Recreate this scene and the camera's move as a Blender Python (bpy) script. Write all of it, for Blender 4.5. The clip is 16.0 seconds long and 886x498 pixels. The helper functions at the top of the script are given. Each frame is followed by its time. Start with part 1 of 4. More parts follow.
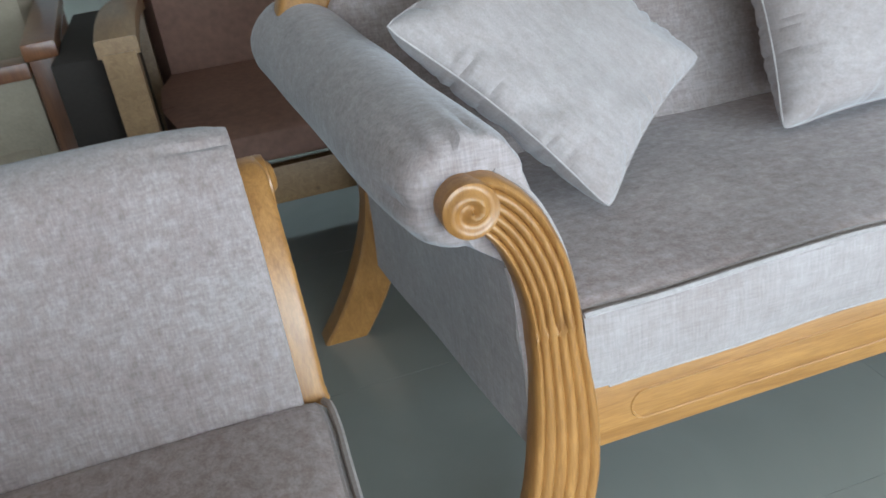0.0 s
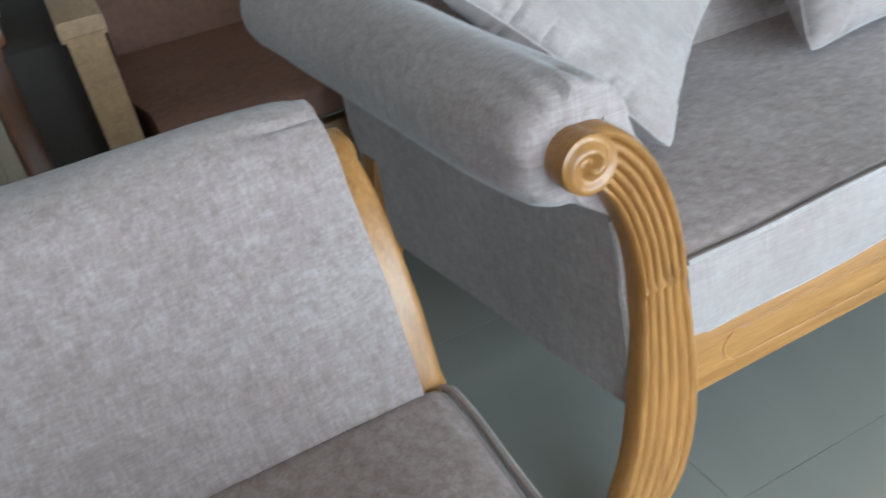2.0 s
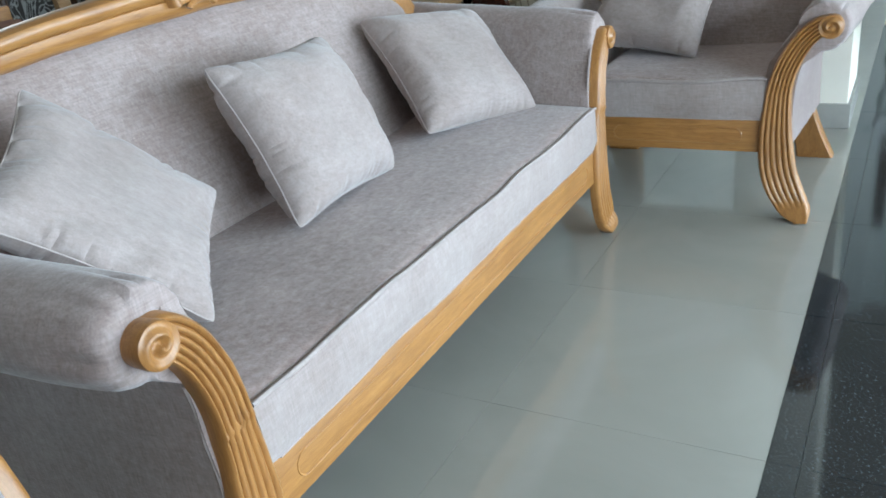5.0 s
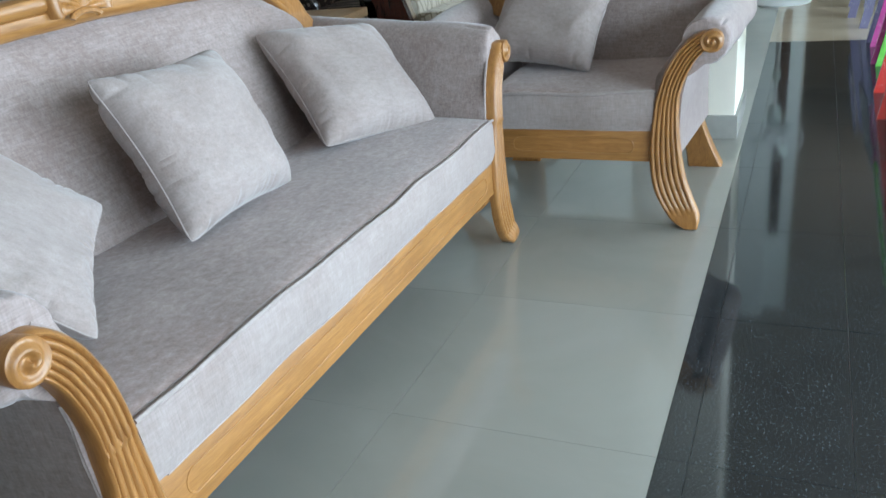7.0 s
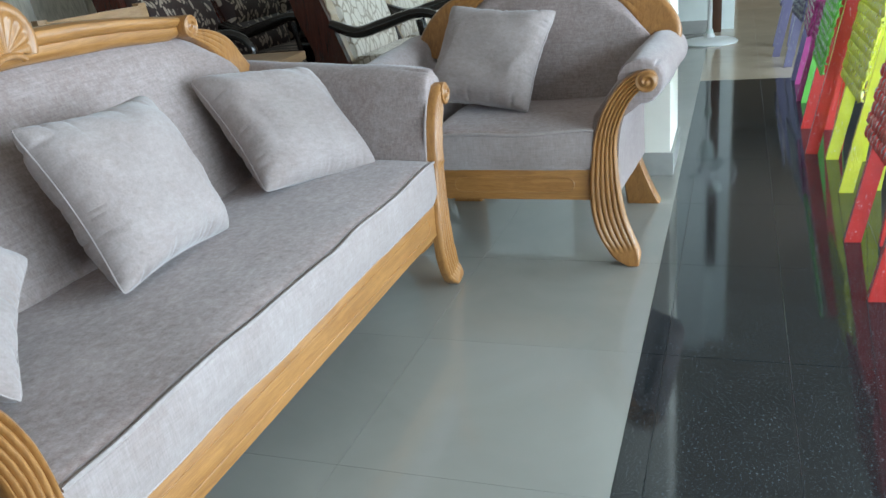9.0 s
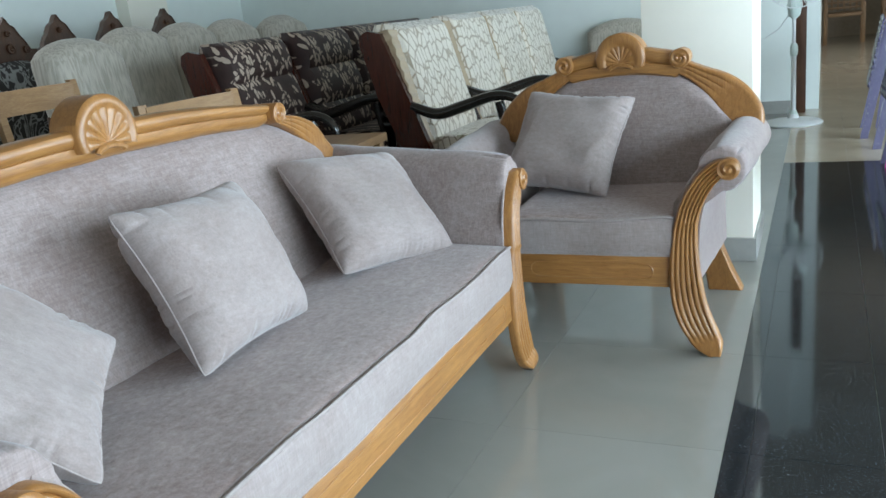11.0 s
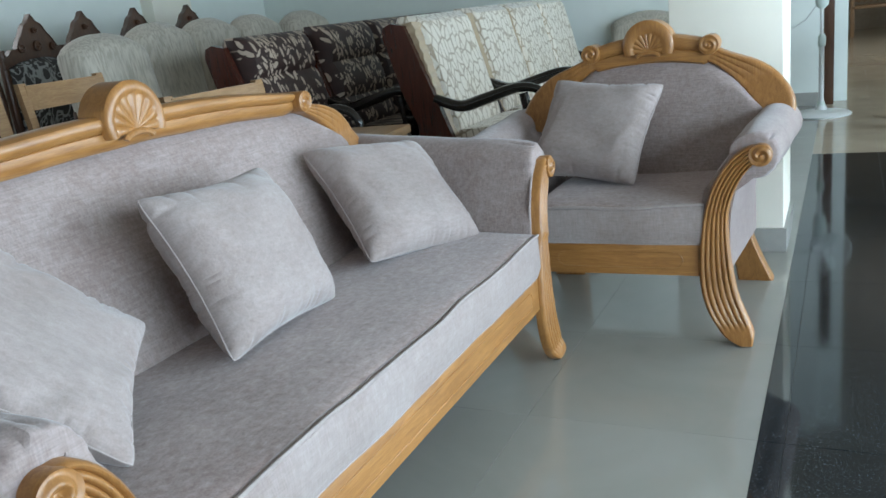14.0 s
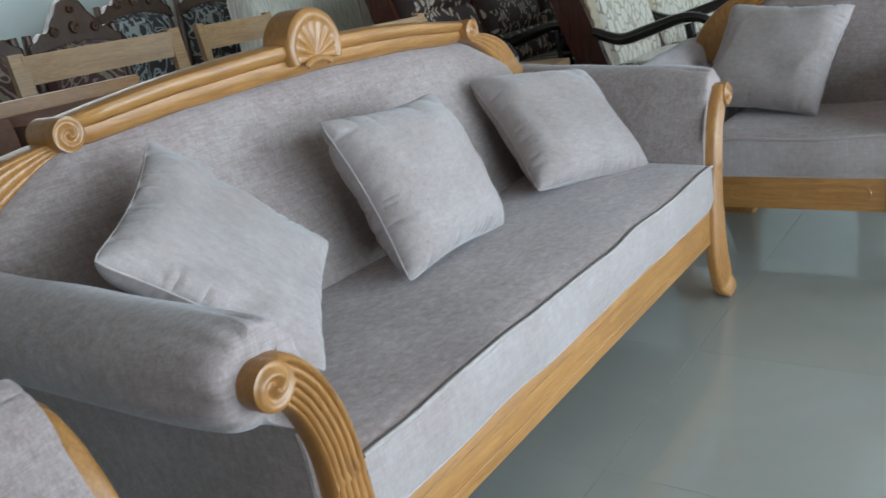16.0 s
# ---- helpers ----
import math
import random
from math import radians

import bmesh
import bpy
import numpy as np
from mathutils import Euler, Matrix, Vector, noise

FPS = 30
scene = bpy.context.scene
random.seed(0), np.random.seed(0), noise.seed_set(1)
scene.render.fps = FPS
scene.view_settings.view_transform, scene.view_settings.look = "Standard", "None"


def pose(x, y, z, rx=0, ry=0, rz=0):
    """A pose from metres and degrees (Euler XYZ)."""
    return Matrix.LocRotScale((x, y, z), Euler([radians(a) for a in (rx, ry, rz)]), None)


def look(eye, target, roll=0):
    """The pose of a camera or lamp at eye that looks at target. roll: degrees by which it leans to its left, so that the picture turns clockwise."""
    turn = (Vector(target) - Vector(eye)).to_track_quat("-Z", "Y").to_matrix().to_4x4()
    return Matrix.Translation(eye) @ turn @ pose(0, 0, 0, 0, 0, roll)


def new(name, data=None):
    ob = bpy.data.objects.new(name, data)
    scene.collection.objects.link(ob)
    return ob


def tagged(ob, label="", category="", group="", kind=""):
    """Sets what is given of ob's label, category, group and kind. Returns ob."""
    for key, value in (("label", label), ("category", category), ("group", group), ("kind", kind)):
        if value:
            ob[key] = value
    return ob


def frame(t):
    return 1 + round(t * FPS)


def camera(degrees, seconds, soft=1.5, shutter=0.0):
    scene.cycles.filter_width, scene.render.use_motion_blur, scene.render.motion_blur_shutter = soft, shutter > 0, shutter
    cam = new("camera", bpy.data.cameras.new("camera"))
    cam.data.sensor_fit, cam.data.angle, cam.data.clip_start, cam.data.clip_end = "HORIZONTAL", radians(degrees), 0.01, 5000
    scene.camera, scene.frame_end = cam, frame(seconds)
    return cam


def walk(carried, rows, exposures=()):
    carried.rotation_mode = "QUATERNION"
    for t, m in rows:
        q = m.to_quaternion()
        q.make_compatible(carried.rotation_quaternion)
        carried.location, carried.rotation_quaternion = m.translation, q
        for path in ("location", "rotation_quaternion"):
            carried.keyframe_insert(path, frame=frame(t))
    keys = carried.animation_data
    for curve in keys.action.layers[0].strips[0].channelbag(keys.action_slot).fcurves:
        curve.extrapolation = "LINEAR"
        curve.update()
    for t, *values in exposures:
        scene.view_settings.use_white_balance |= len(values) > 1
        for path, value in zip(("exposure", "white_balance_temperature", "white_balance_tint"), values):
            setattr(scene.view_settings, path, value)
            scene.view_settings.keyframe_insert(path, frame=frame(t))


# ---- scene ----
cam = camera(56.6, 16.0, shutter=0.5)

PATH = [
    (0, (-0.329, -0.779, 1.007), (0.108, 0.929, 0.062), -7.7),
    (0.5, (-0.419, -0.75, 0.987), (0.165, 0.91, 0.036), -4.3),
    (1, (-0.46, -0.704, 0.982), (0.059, 0.949, -0.017), -6.4),
    (1.5, (-0.485, -0.64, 0.996), (0.019, 0.987, -0.053), -10.6),
    (2, (-0.507, -0.633, 1.007), (0.109, 0.949, -0.051), -10.8),
    (2.5, (-0.537, -0.637, 1.045), (0.416, 0.817, 0.056), -7.0),
    (3, (-0.586, -0.679, 1.069), (0.621, 0.605, 0.123), -8.6),
    (3.5, (-0.619, -0.722, 1.12), (0.71, 0.436, 0.174), -9.2),
    (4, (-0.632, -0.761, 1.131), (0.824, 0.31, 0.275), -8.4),
    (4.2, (-0.652, -0.768, 1.116), (0.848, 0.271, 0.298), -7.7),
    (6.3, (-0.686, -0.855, 1.105), (0.911, -0.037, 0.221), -8.0),
    (6.5, (-0.684, -0.857, 1.097), (0.932, -0.056, 0.232), -8.0),
    (7, (-0.671, -0.852, 1.095), (0.986, -0.074, 0.29), -6.2),
    (7.5, (-0.654, -0.845, 1.103), (1.026, -0.077, 0.335), -5.5),
    (8, (-0.649, -0.843, 1.098), (1.073, -0.124, 0.379), -5.3),
    (8.5, (-0.641, -0.837, 1.099), (1.091, -0.167, 0.357), -6.0),
    (9, (-0.644, -0.843, 1.093), (1.098, -0.186, 0.363), -6.0),
    (9.5, (-0.648, -0.849, 1.115), (1.097, -0.172, 0.41), -5.7),
    (10, (-0.636, -0.851, 1.129), (1.112, -0.099, 0.513), -6.1),
    (12.5, (-0.632, -0.816, 1.118), (1.093, 0.044, 0.584), -6.6),
    (13, (-0.632, -0.818, 1.109), (1.094, 0.042, 0.577), -6.7),
    (13.5, (-0.628, -0.801, 1.114), (1.098, 0.052, 0.571), -6.5),
    (14, (-0.632, -0.814, 1.098), (1.081, 0.06, 0.551), -6.8),
    (14.5, (-0.63, -0.805, 1.083), (1.053, 0.125, 0.534), -7.1),
    (15, (-0.648, -0.773, 1.092), (0.98, 0.231, 0.506), -7.3),
    (15.5, (-0.665, -0.776, 1.102), (0.891, 0.313, 0.476), -7.5),
    (16, (-0.675, -0.754, 1.06), (0.827, 0.408, 0.435), -9.0),
]
walk(cam, [(t, look(eye, target, roll)) for t, eye, target, roll in PATH],
     [(0.0, -0.58), (1.5, -0.58), (3.0, -0.42), (7.0, -0.49), (9.0, -0.54), (12.5, -0.64), (14.5, -0.72), (16.0, -0.82)])

# ---- light ----
world = bpy.data.worlds.new("sky")
scene.world = world
world.use_nodes = True
wn = world.node_tree
sky = wn.nodes.new("ShaderNodeTexSky")
sky.sky_type = "NISHITA"
sky.sun_disc = False
sky.sun_elevation = radians(48)
sky.sun_rotation = radians(200)
wn.links.new(sky.outputs[0], wn.nodes["Background"].inputs[0])
wn.nodes["Background"].inputs[1].default_value = 0.07
sun = new("sun", bpy.data.lights.new("sun", "SUN"))
sun.data.energy = 2.0
sun.data.angle = radians(0.5)
sun.data.color = (1.0, 0.95, 0.88)
sun.matrix_world = look((0, 0, 8), (-2.0, 5.6, 0))


def window_light(name, eye, target, w, h, power, color):
    """A lamp in an opening, for sky light that enters there or added fill."""
    l = bpy.data.lights.new(name, "AREA")
    l.shape, l.size, l.size_y, l.energy, l.color = "RECTANGLE", w, h, power, color
    ob = new(name, l)
    ob.matrix_world = look(eye, target)
    return ob


window_light("front_daylight", (1.75, -3.30, 1.0), (1.75, 0, 0.88), 7.1, 1.75, 745, (0.672, 0.856, 1.0))
window_light("entry_daylight", (-4.4, -1.2, 1.5), (0, -1.2, 1.2), 2.6, 1.8, 18, (0.72, 0.86, 1.0))
window_light("rear_daylight", (2.1, 4.80, 1.75), (2.1, 0, 1.2), 2.3, 1.0, 35, (0.9, 0.96, 1.0))
# added fill that brightens the passage, from an unseen opening
window_light("passage_fill", (11.0, -3.30, 1.6), (11.0, 0, 1.0), 2.8, 1.3, 70, (0.9, 0.95, 1.0))

# ---- materials ----


def mat(name):
    m = bpy.data.materials.new(name)
    m.use_nodes = True
    nt = m.node_tree
    return m, nt, nt.nodes["Principled BSDF"]


def node(nt, kind, **sets):
    n = nt.nodes.new(kind)
    for k, v in sets.items():
        n.inputs[k].default_value = v
    return n


def ramp(nt, fac, stops):
    r = nt.nodes.new("ShaderNodeValToRGB")
    e = r.color_ramp.elements
    while len(e) < len(stops):
        e.new(0.5)
    for el, (p, c) in zip(e, stops):
        el.position, el.color = p, (*c, 1)
    nt.links.new(fac, r.inputs[0])
    return r.outputs[0]


def coords(nt, scale=(1, 1, 1), rot=(0, 0, 0), space="Object"):
    t = nt.nodes.new("ShaderNodeTexCoord")
    m = nt.nodes.new("ShaderNodeMapping")
    m.inputs["Scale"].default_value = scale
    m.inputs["Rotation"].default_value = rot
    nt.links.new(t.outputs[space], m.inputs[0])
    return m.outputs[0]


def noise_tex(nt, vec, scale, detail=3.0, rough=0.55, dist=0.0):
    n = node(nt, "ShaderNodeTexNoise", Scale=scale, Detail=detail, Roughness=rough, Distortion=dist)
    nt.links.new(vec, n.inputs["Vector"])
    return n.outputs["Fac"]


def mix(nt, a, b, fac, kind="MIX"):
    m = nt.nodes.new("ShaderNodeMix")
    m.data_type, m.blend_type = "RGBA", kind
    for sock, v in ((m.inputs[0], fac), (m.inputs[6], a), (m.inputs[7], b)):
        if hasattr(v, "links"):
            nt.links.new(v, sock)
        elif isinstance(v, (int, float)):
            sock.default_value = v
        else:
            sock.default_value = (*v, 1)
    return m.outputs[2]


def bump(nt, b, height, strength, dist=0.002):
    n = node(nt, "ShaderNodeBump", Strength=strength, Distance=dist)
    nt.links.new(height, n.inputs["Height"])
    nt.links.new(n.outputs[0], b.inputs["Normal"])


def velvet(name, dark, light, rot=(0, 0, 0), patch=1.0, weave=0.6):
    """Chenille upholstery: slubbed threads in both directions, soft crushed patches, sheen."""
    m, nt, b = mat(name)
    v = coords(nt, rot=rot)
    slub = noise_tex(nt, coords(nt, (1.0, 1.0, 0.10), rot), 300, 3, 0.6)
    weft = noise_tex(nt, coords(nt, (0.10, 0.3, 1.0), rot), 300, 3, 0.6)
    thread = noise_tex(nt, coords(nt, (1.0, 1.0, 0.12), rot), 105, 3, 0.65, 0.2)
    cross = noise_tex(nt, coords(nt, (0.12, 0.3, 1.0), rot), 105, 3, 0.65, 0.2)
    crush = noise_tex(nt, coords(nt, (1.0, 1.0, 0.7), rot), 60, 6, 0.75, 0.3)
    big = noise_tex(nt, v, 4.5, 4, 0.6)
    base = ramp(nt, mix(nt, crush, big, 0.45 * patch), ((0.38, dark), (0.62, light)))
    for f, lo, hi in ((slub, 0.75, 1.14), (weft, 0.77, 1.14), (thread, 0.86, 1.09), (cross, 0.86, 1.09)):
        tone = ramp(nt, f, ((0.3, (lo, lo * 0.985, lo * 0.975)), (0.7, (hi, hi, hi))))
        base = mix(nt, base, tone, weave, "MULTIPLY")
    nt.links.new(base, b.inputs["Base Color"])
    b.inputs["Roughness"].default_value = 0.85
    b.inputs["Sheen Weight"].default_value = 0.32
    b.inputs["Sheen Roughness"].default_value = 0.5
    b.inputs["Sheen Tint"].default_value = (0.94, 0.97, 1.0, 1)
    b.inputs["Specular IOR Level"].default_value = 0.2
    h = mix(nt, mix(nt, slub, weft, 0.5), mix(nt, thread, cross, 0.5), 0.4)
    bump(nt, b, h, 0.45, 0.002)
    return m


def timber(name, dark, light, axis="x", gloss=0.28, ring=14.0):
    """Varnished solid wood with grain along one axis, pores and slow colour drift."""
    m, nt, b = mat(name)
    s = {"x": (0.08, 1, 1), "y": (1, 0.08, 1), "z": (1, 1, 0.08)}[axis]
    v = coords(nt, s)
    grain = noise_tex(nt, v, ring * 4, 6, 0.62, 1.2)
    fine = noise_tex(nt, v, ring * 28, 2, 0.6)
    drift = noise_tex(nt, coords(nt), 7, 3)
    c = ramp(nt, grain, ((0.22, dark), (0.70, light)))
    c = mix(nt, c, ramp(nt, fine, ((0.35, (0.72, 0.68, 0.62)), (0.6, (1.05, 1.04, 1.02)))), 0.55, "MULTIPLY")
    c = mix(nt, c, ramp(nt, drift, ((0.3, (0.84, 0.82, 0.78)), (0.7, (1.08, 1.06, 1.03)))), 0.8, "MULTIPLY")
    knot = node(nt, "ShaderNodeTexVoronoi", Scale=9.0)
    nt.links.new(coords(nt, tuple(0.35 if k < 1 else 1 for k in s)), knot.inputs["Vector"])
    c = mix(nt, ramp(nt, knot.outputs["Distance"], ((0.0, (0.22, 0.13, 0.06)), (0.07, (1, 1, 1)))), c, 1.0, "MULTIPLY")
    nt.links.new(c, b.inputs["Base Color"])
    b.inputs["Roughness"].default_value = gloss + 0.12
    b.inputs["Coat Weight"].default_value = 0.28
    b.inputs["Coat Roughness"].default_value = gloss
    bump(nt, b, fine, 0.12, 0.001)
    return m


def plain(name, color, rough=0.5, metal=0.0, spread=0.12, scale=30.0, bumpy=0.05, coat=0.0):
    m, nt, b = mat(name)
    f = noise_tex(nt, coords(nt), scale, 4)
    g = noise_tex(nt, coords(nt), scale / 12, 3)
    lo = tuple(c * (1 - spread) for c in color)
    hi = tuple(min(1, c * (1 + spread)) for c in color)
    c = mix(nt, ramp(nt, f, ((0.3, lo), (0.7, hi))), ramp(nt, g, ((0.3, lo), (0.7, hi))), 0.5)
    nt.links.new(c, b.inputs["Base Color"])
    b.inputs["Roughness"].default_value = rough
    b.inputs["Metallic"].default_value = metal
    b.inputs["Coat Weight"].default_value = coat
    b.inputs["Coat Roughness"].default_value = 0.1
    if bumpy:
        bump(nt, b, f, bumpy, 0.002)
    return m


def tile(name, color, vein, rough, scale, speck=0.0, spread=0.5):
    """Polished floor tile; each tile a slightly different shade."""
    m, nt, b = mat(name)
    info = nt.nodes.new("ShaderNodeObjectInfo")
    v = nt.nodes.new("ShaderNodeNewGeometry").outputs["Position"]
    f = noise_tex(nt, v, scale, 6, 0.6, 0.8)
    c = ramp(nt, f, ((0.3, color), (0.75, vein)))
    if speck:
        sp = noise_tex(nt, v, 170, 2, 0.7)
        c = mix(nt, c, ramp(nt, sp, ((0.60, (1, 1, 1)), (0.72, (speck, speck, speck)))), 1.0, "MULTIPLY")
    shade = ramp(nt, info.outputs["Random"], ((0.0, (1 - 0.12 * spread,) * 3), (1.0, (1 + 0.12 * spread,) * 3)))
    nt.links.new(mix(nt, c, shade, 1.0, "MULTIPLY"), b.inputs["Base Color"])
    smear = noise_tex(nt, v, 6, 4, 0.6)
    r = nt.nodes.new("ShaderNodeMapRange")
    r.inputs["To Min"].default_value, r.inputs["To Max"].default_value = rough * 0.6, rough * 1.7
    nt.links.new(smear, r.inputs["Value"])
    nt.links.new(r.outputs[0], b.inputs["Roughness"])
    b.inputs["Specular IOR Level"].default_value = 0.5
    return m


def ribbed(name, low, high):
    """Upholstery with fine upright ribs that wander a little."""
    m, nt, b = mat(name)
    f = noise_tex(nt, coords(nt, (1, 1, 0.05)), 75, 2, 0.5)
    g = noise_tex(nt, coords(nt), 7, 3)
    c = mix(nt, ramp(nt, f, ((0.38, low), (0.60, high))), ramp(nt, g, ((0.3, (0.85, 0.85, 0.85)), (0.7, (1.05, 1.05, 1.05)))), 0.6, "MULTIPLY")
    nt.links.new(c, b.inputs["Base Color"])
    b.inputs["Roughness"].default_value = 0.75
    b.inputs["Sheen Weight"].default_value = 0.3
    bump(nt, b, f, 0.5, 0.006)
    return m


def damask(name, ground, figure, scale, cells=False, gloss=0.5):
    """Woven figured cloth: swirling or pebble-like motif over a ground colour."""
    m, nt, b = mat(name)
    if cells:
        n = node(nt, "ShaderNodeTexVoronoi", Scale=scale, Randomness=0.9)
        n.feature = "DISTANCE_TO_EDGE"
        nt.links.new(coords(nt, (1, 1, 0.6)), n.inputs["Vector"])
        f = n.outputs["Distance"]
        c = ramp(nt, f, ((0.04, ground), (0.10, figure)))
    else:
        f = noise_tex(nt, coords(nt, (1, 1, 0.7)), scale, 1.0, 0.4, 2.2)
        c = ramp(nt, f, ((0.485, ground), (0.51, figure), (0.58, figure), (0.605, ground)))
    fine = noise_tex(nt, coords(nt), 160, 2)
    nt.links.new(mix(nt, c, ramp(nt, fine, ((0.3, (0.8, 0.8, 0.8)), (0.7, (1.1, 1.1, 1.1)))), 0.6, "MULTIPLY"), b.inputs["Base Color"])
    b.inputs["Roughness"].default_value = gloss
    b.inputs["Sheen Weight"].default_value = 0.3
    bump(nt, b, fine, 0.2, 0.002)
    return m


def leafy(name, ground, figure, scale):
    """Cloth strewn with pointed leaves that cross in two directions."""
    m, nt, b = mat(name)
    c = ramp(nt, noise_tex(nt, coords(nt), 20, 2), ((0.3, ground), (0.7, tuple(1.5 * g for g in ground))))
    for k, (ang, off) in enumerate(((38, 0.0), (-52, 3.3), (8, 7.1))):
        n = node(nt, "ShaderNodeTexVoronoi", Scale=scale, Randomness=0.85)
        v = coords(nt, (1.0, 0.05, 0.36), (0, 0, 0))
        v.node.inputs["Location"].default_value = (off, off, off)
        turn = nt.nodes.new("ShaderNodeMapping")
        turn.inputs["Rotation"].default_value = (0, radians(ang), 0)
        nt.links.new(nt.nodes.new("ShaderNodeTexCoord").outputs["Object"], turn.inputs[0])
        nt.links.new(turn.outputs[0], v.node.inputs[0])
        nt.links.new(v, n.inputs["Vector"])
        leaf = ramp(nt, n.outputs["Distance"], ((0.30, (1, 1, 1)), (0.33, (0, 0, 0))))
        c = mix(nt, c, ground, ramp(nt, n.outputs["Distance"], ((0.41, (1, 1, 1)), (0.44, (0, 0, 0)))))
        vein = ramp(nt, n.outputs["Distance"], ((0.03, tuple(0.25 * f for f in figure)), (0.10, figure)))
        c = mix(nt, c, vein, leaf)
    nt.links.new(c, b.inputs["Base Color"])
    b.inputs["Roughness"].default_value = 0.55
    b.inputs["Sheen Weight"].default_value = 0.05
    bump(nt, b, noise_tex(nt, coords(nt), 160, 2), 0.2, 0.002)
    return m


FABRIC = velvet("grey_beige_chenille", (0.272, 0.209, 0.193), (0.364, 0.304, 0.292), weave=0.62)
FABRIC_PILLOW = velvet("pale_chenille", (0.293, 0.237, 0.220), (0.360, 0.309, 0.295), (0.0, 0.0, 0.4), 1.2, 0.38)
# same chenille, more mottled; shade and warm bounce on seat tops made browner here
FABRIC_SEAT = velvet("shaded_seat_chenille", (0.258, 0.183, 0.167), (0.402, 0.322, 0.304), patch=0.6, weave=0.55)
PIPING = plain("fabric_piping", (0.34, 0.292, 0.275), 0.85, spread=0.2, scale=150)
TEAK_X = timber("golden_teak_long", (0.245, 0.102, 0.025), (0.43, 0.212, 0.064), "x")
TEAK_Z = timber("golden_teak_upright", (0.235, 0.096, 0.023), (0.42, 0.202, 0.060), "z")
TEAK_Y = timber("teak_raw", (0.20, 0.105, 0.045), (0.33, 0.20, 0.095), "y", 0.4)
RED_TEAK = timber("reddish_teak", (0.115, 0.038, 0.013), (0.22, 0.085, 0.032), "z", 0.25)
PALE_WOOD = timber("pale_rubberwood", (0.27, 0.145, 0.062), (0.41, 0.25, 0.12), "x", 0.35)
MAHOGANY = timber("dark_mahogany", (0.030, 0.007, 0.004), (0.075, 0.018, 0.010), "z", 0.15)
EBONY = plain("black_lacquered_wood", (0.012, 0.009, 0.008), 0.2, spread=0.3, coat=0.6, bumpy=0)
CARVED = timber("dark_walnut", (0.045, 0.018, 0.010), (0.10, 0.045, 0.022), "z", 0.25)
# stands for the shade beside the suede sofa's arms
GAP_SHADE = plain("near_black_gap_shade", (0.026, 0.019, 0.015), 0.9, spread=0.2, scale=120)
LEATHER = plain("brown_suede", (0.215, 0.110, 0.080), 0.75, spread=0.25, scale=60, bumpy=0.15)
TAN_CLOTH = plain("tan_cloth", (0.33, 0.27, 0.20), 0.85, spread=0.15, scale=220, bumpy=0.3)
WALL_PAINT = plain("cool_white_wall_paint", (0.77, 0.83, 0.80), 0.75, spread=0.03, scale=8, bumpy=0.03)
PILLAR_PAINT = plain("white_wall_paint", (0.86, 0.83, 0.73), 0.7, spread=0.03, scale=8, bumpy=0.03)
# dull and warm, picked for the bounce from the unseen ceiling
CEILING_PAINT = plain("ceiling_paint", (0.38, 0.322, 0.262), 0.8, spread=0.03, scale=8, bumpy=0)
GROUT = plain("floor_grout", (0.27, 0.272, 0.25), 0.6, spread=0.15)
TILE_LIGHT = tile("grey_vitrified_tile", (0.272, 0.272, 0.246), (0.312, 0.309, 0.280), 0.065, 2.5, 0.0, 0.18)
TILE_BLACK = tile("black_granite", (0.0075, 0.010, 0.012), (0.017, 0.021, 0.023), 0.06, 11.0, 7.0, 1.5)
TILE_TAN = tile("tan_vitrified_tile", (0.42, 0.35, 0.26), (0.48, 0.41, 0.31), 0.12, 2.5)
SKIRTING = plain("grey_skirting_tile", (0.32, 0.32, 0.30), 0.25, spread=0.08)
STRIPE_CLOTH = ribbed("cream_ribbed_cloth", (0.40, 0.365, 0.30), (0.55, 0.51, 0.435))
LEAF_CLOTH = leafy("brown_leaf_cloth", (0.026, 0.010, 0.008), (0.44, 0.35, 0.275), 27)
PEBBLE_CLOTH = damask("cream_pebble_cloth", (0.44, 0.36, 0.26), (0.82, 0.76, 0.66), 19, True, 0.35)
SWIRL_CLOTH = damask("black_swirl_cloth", (0.035, 0.032, 0.032), (0.40, 0.42, 0.42), 10)
MAROON_CLOTH = damask("maroon_figured_cloth", (0.10, 0.030, 0.026), (0.36, 0.28, 0.21), 11)
RUFFLE = plain("champagne_satin", (0.46, 0.36, 0.24), 0.4, spread=0.15, scale=40)
FAN_PLASTIC = plain("pale_green_plastic", (0.62, 0.72, 0.68), 0.35, spread=0.03, bumpy=0)
FAN_WHITE = plain("white_plastic", (0.75, 0.78, 0.78), 0.35, spread=0.03, bumpy=0)
FRAME_METAL = plain("grey_aluminium", (0.30, 0.31, 0.32), 0.4, 0.8, 0.05, bumpy=0)
EXTERIOR = plain("concrete_apron", (0.38, 0.36, 0.33), 0.9, spread=0.2, scale=6)


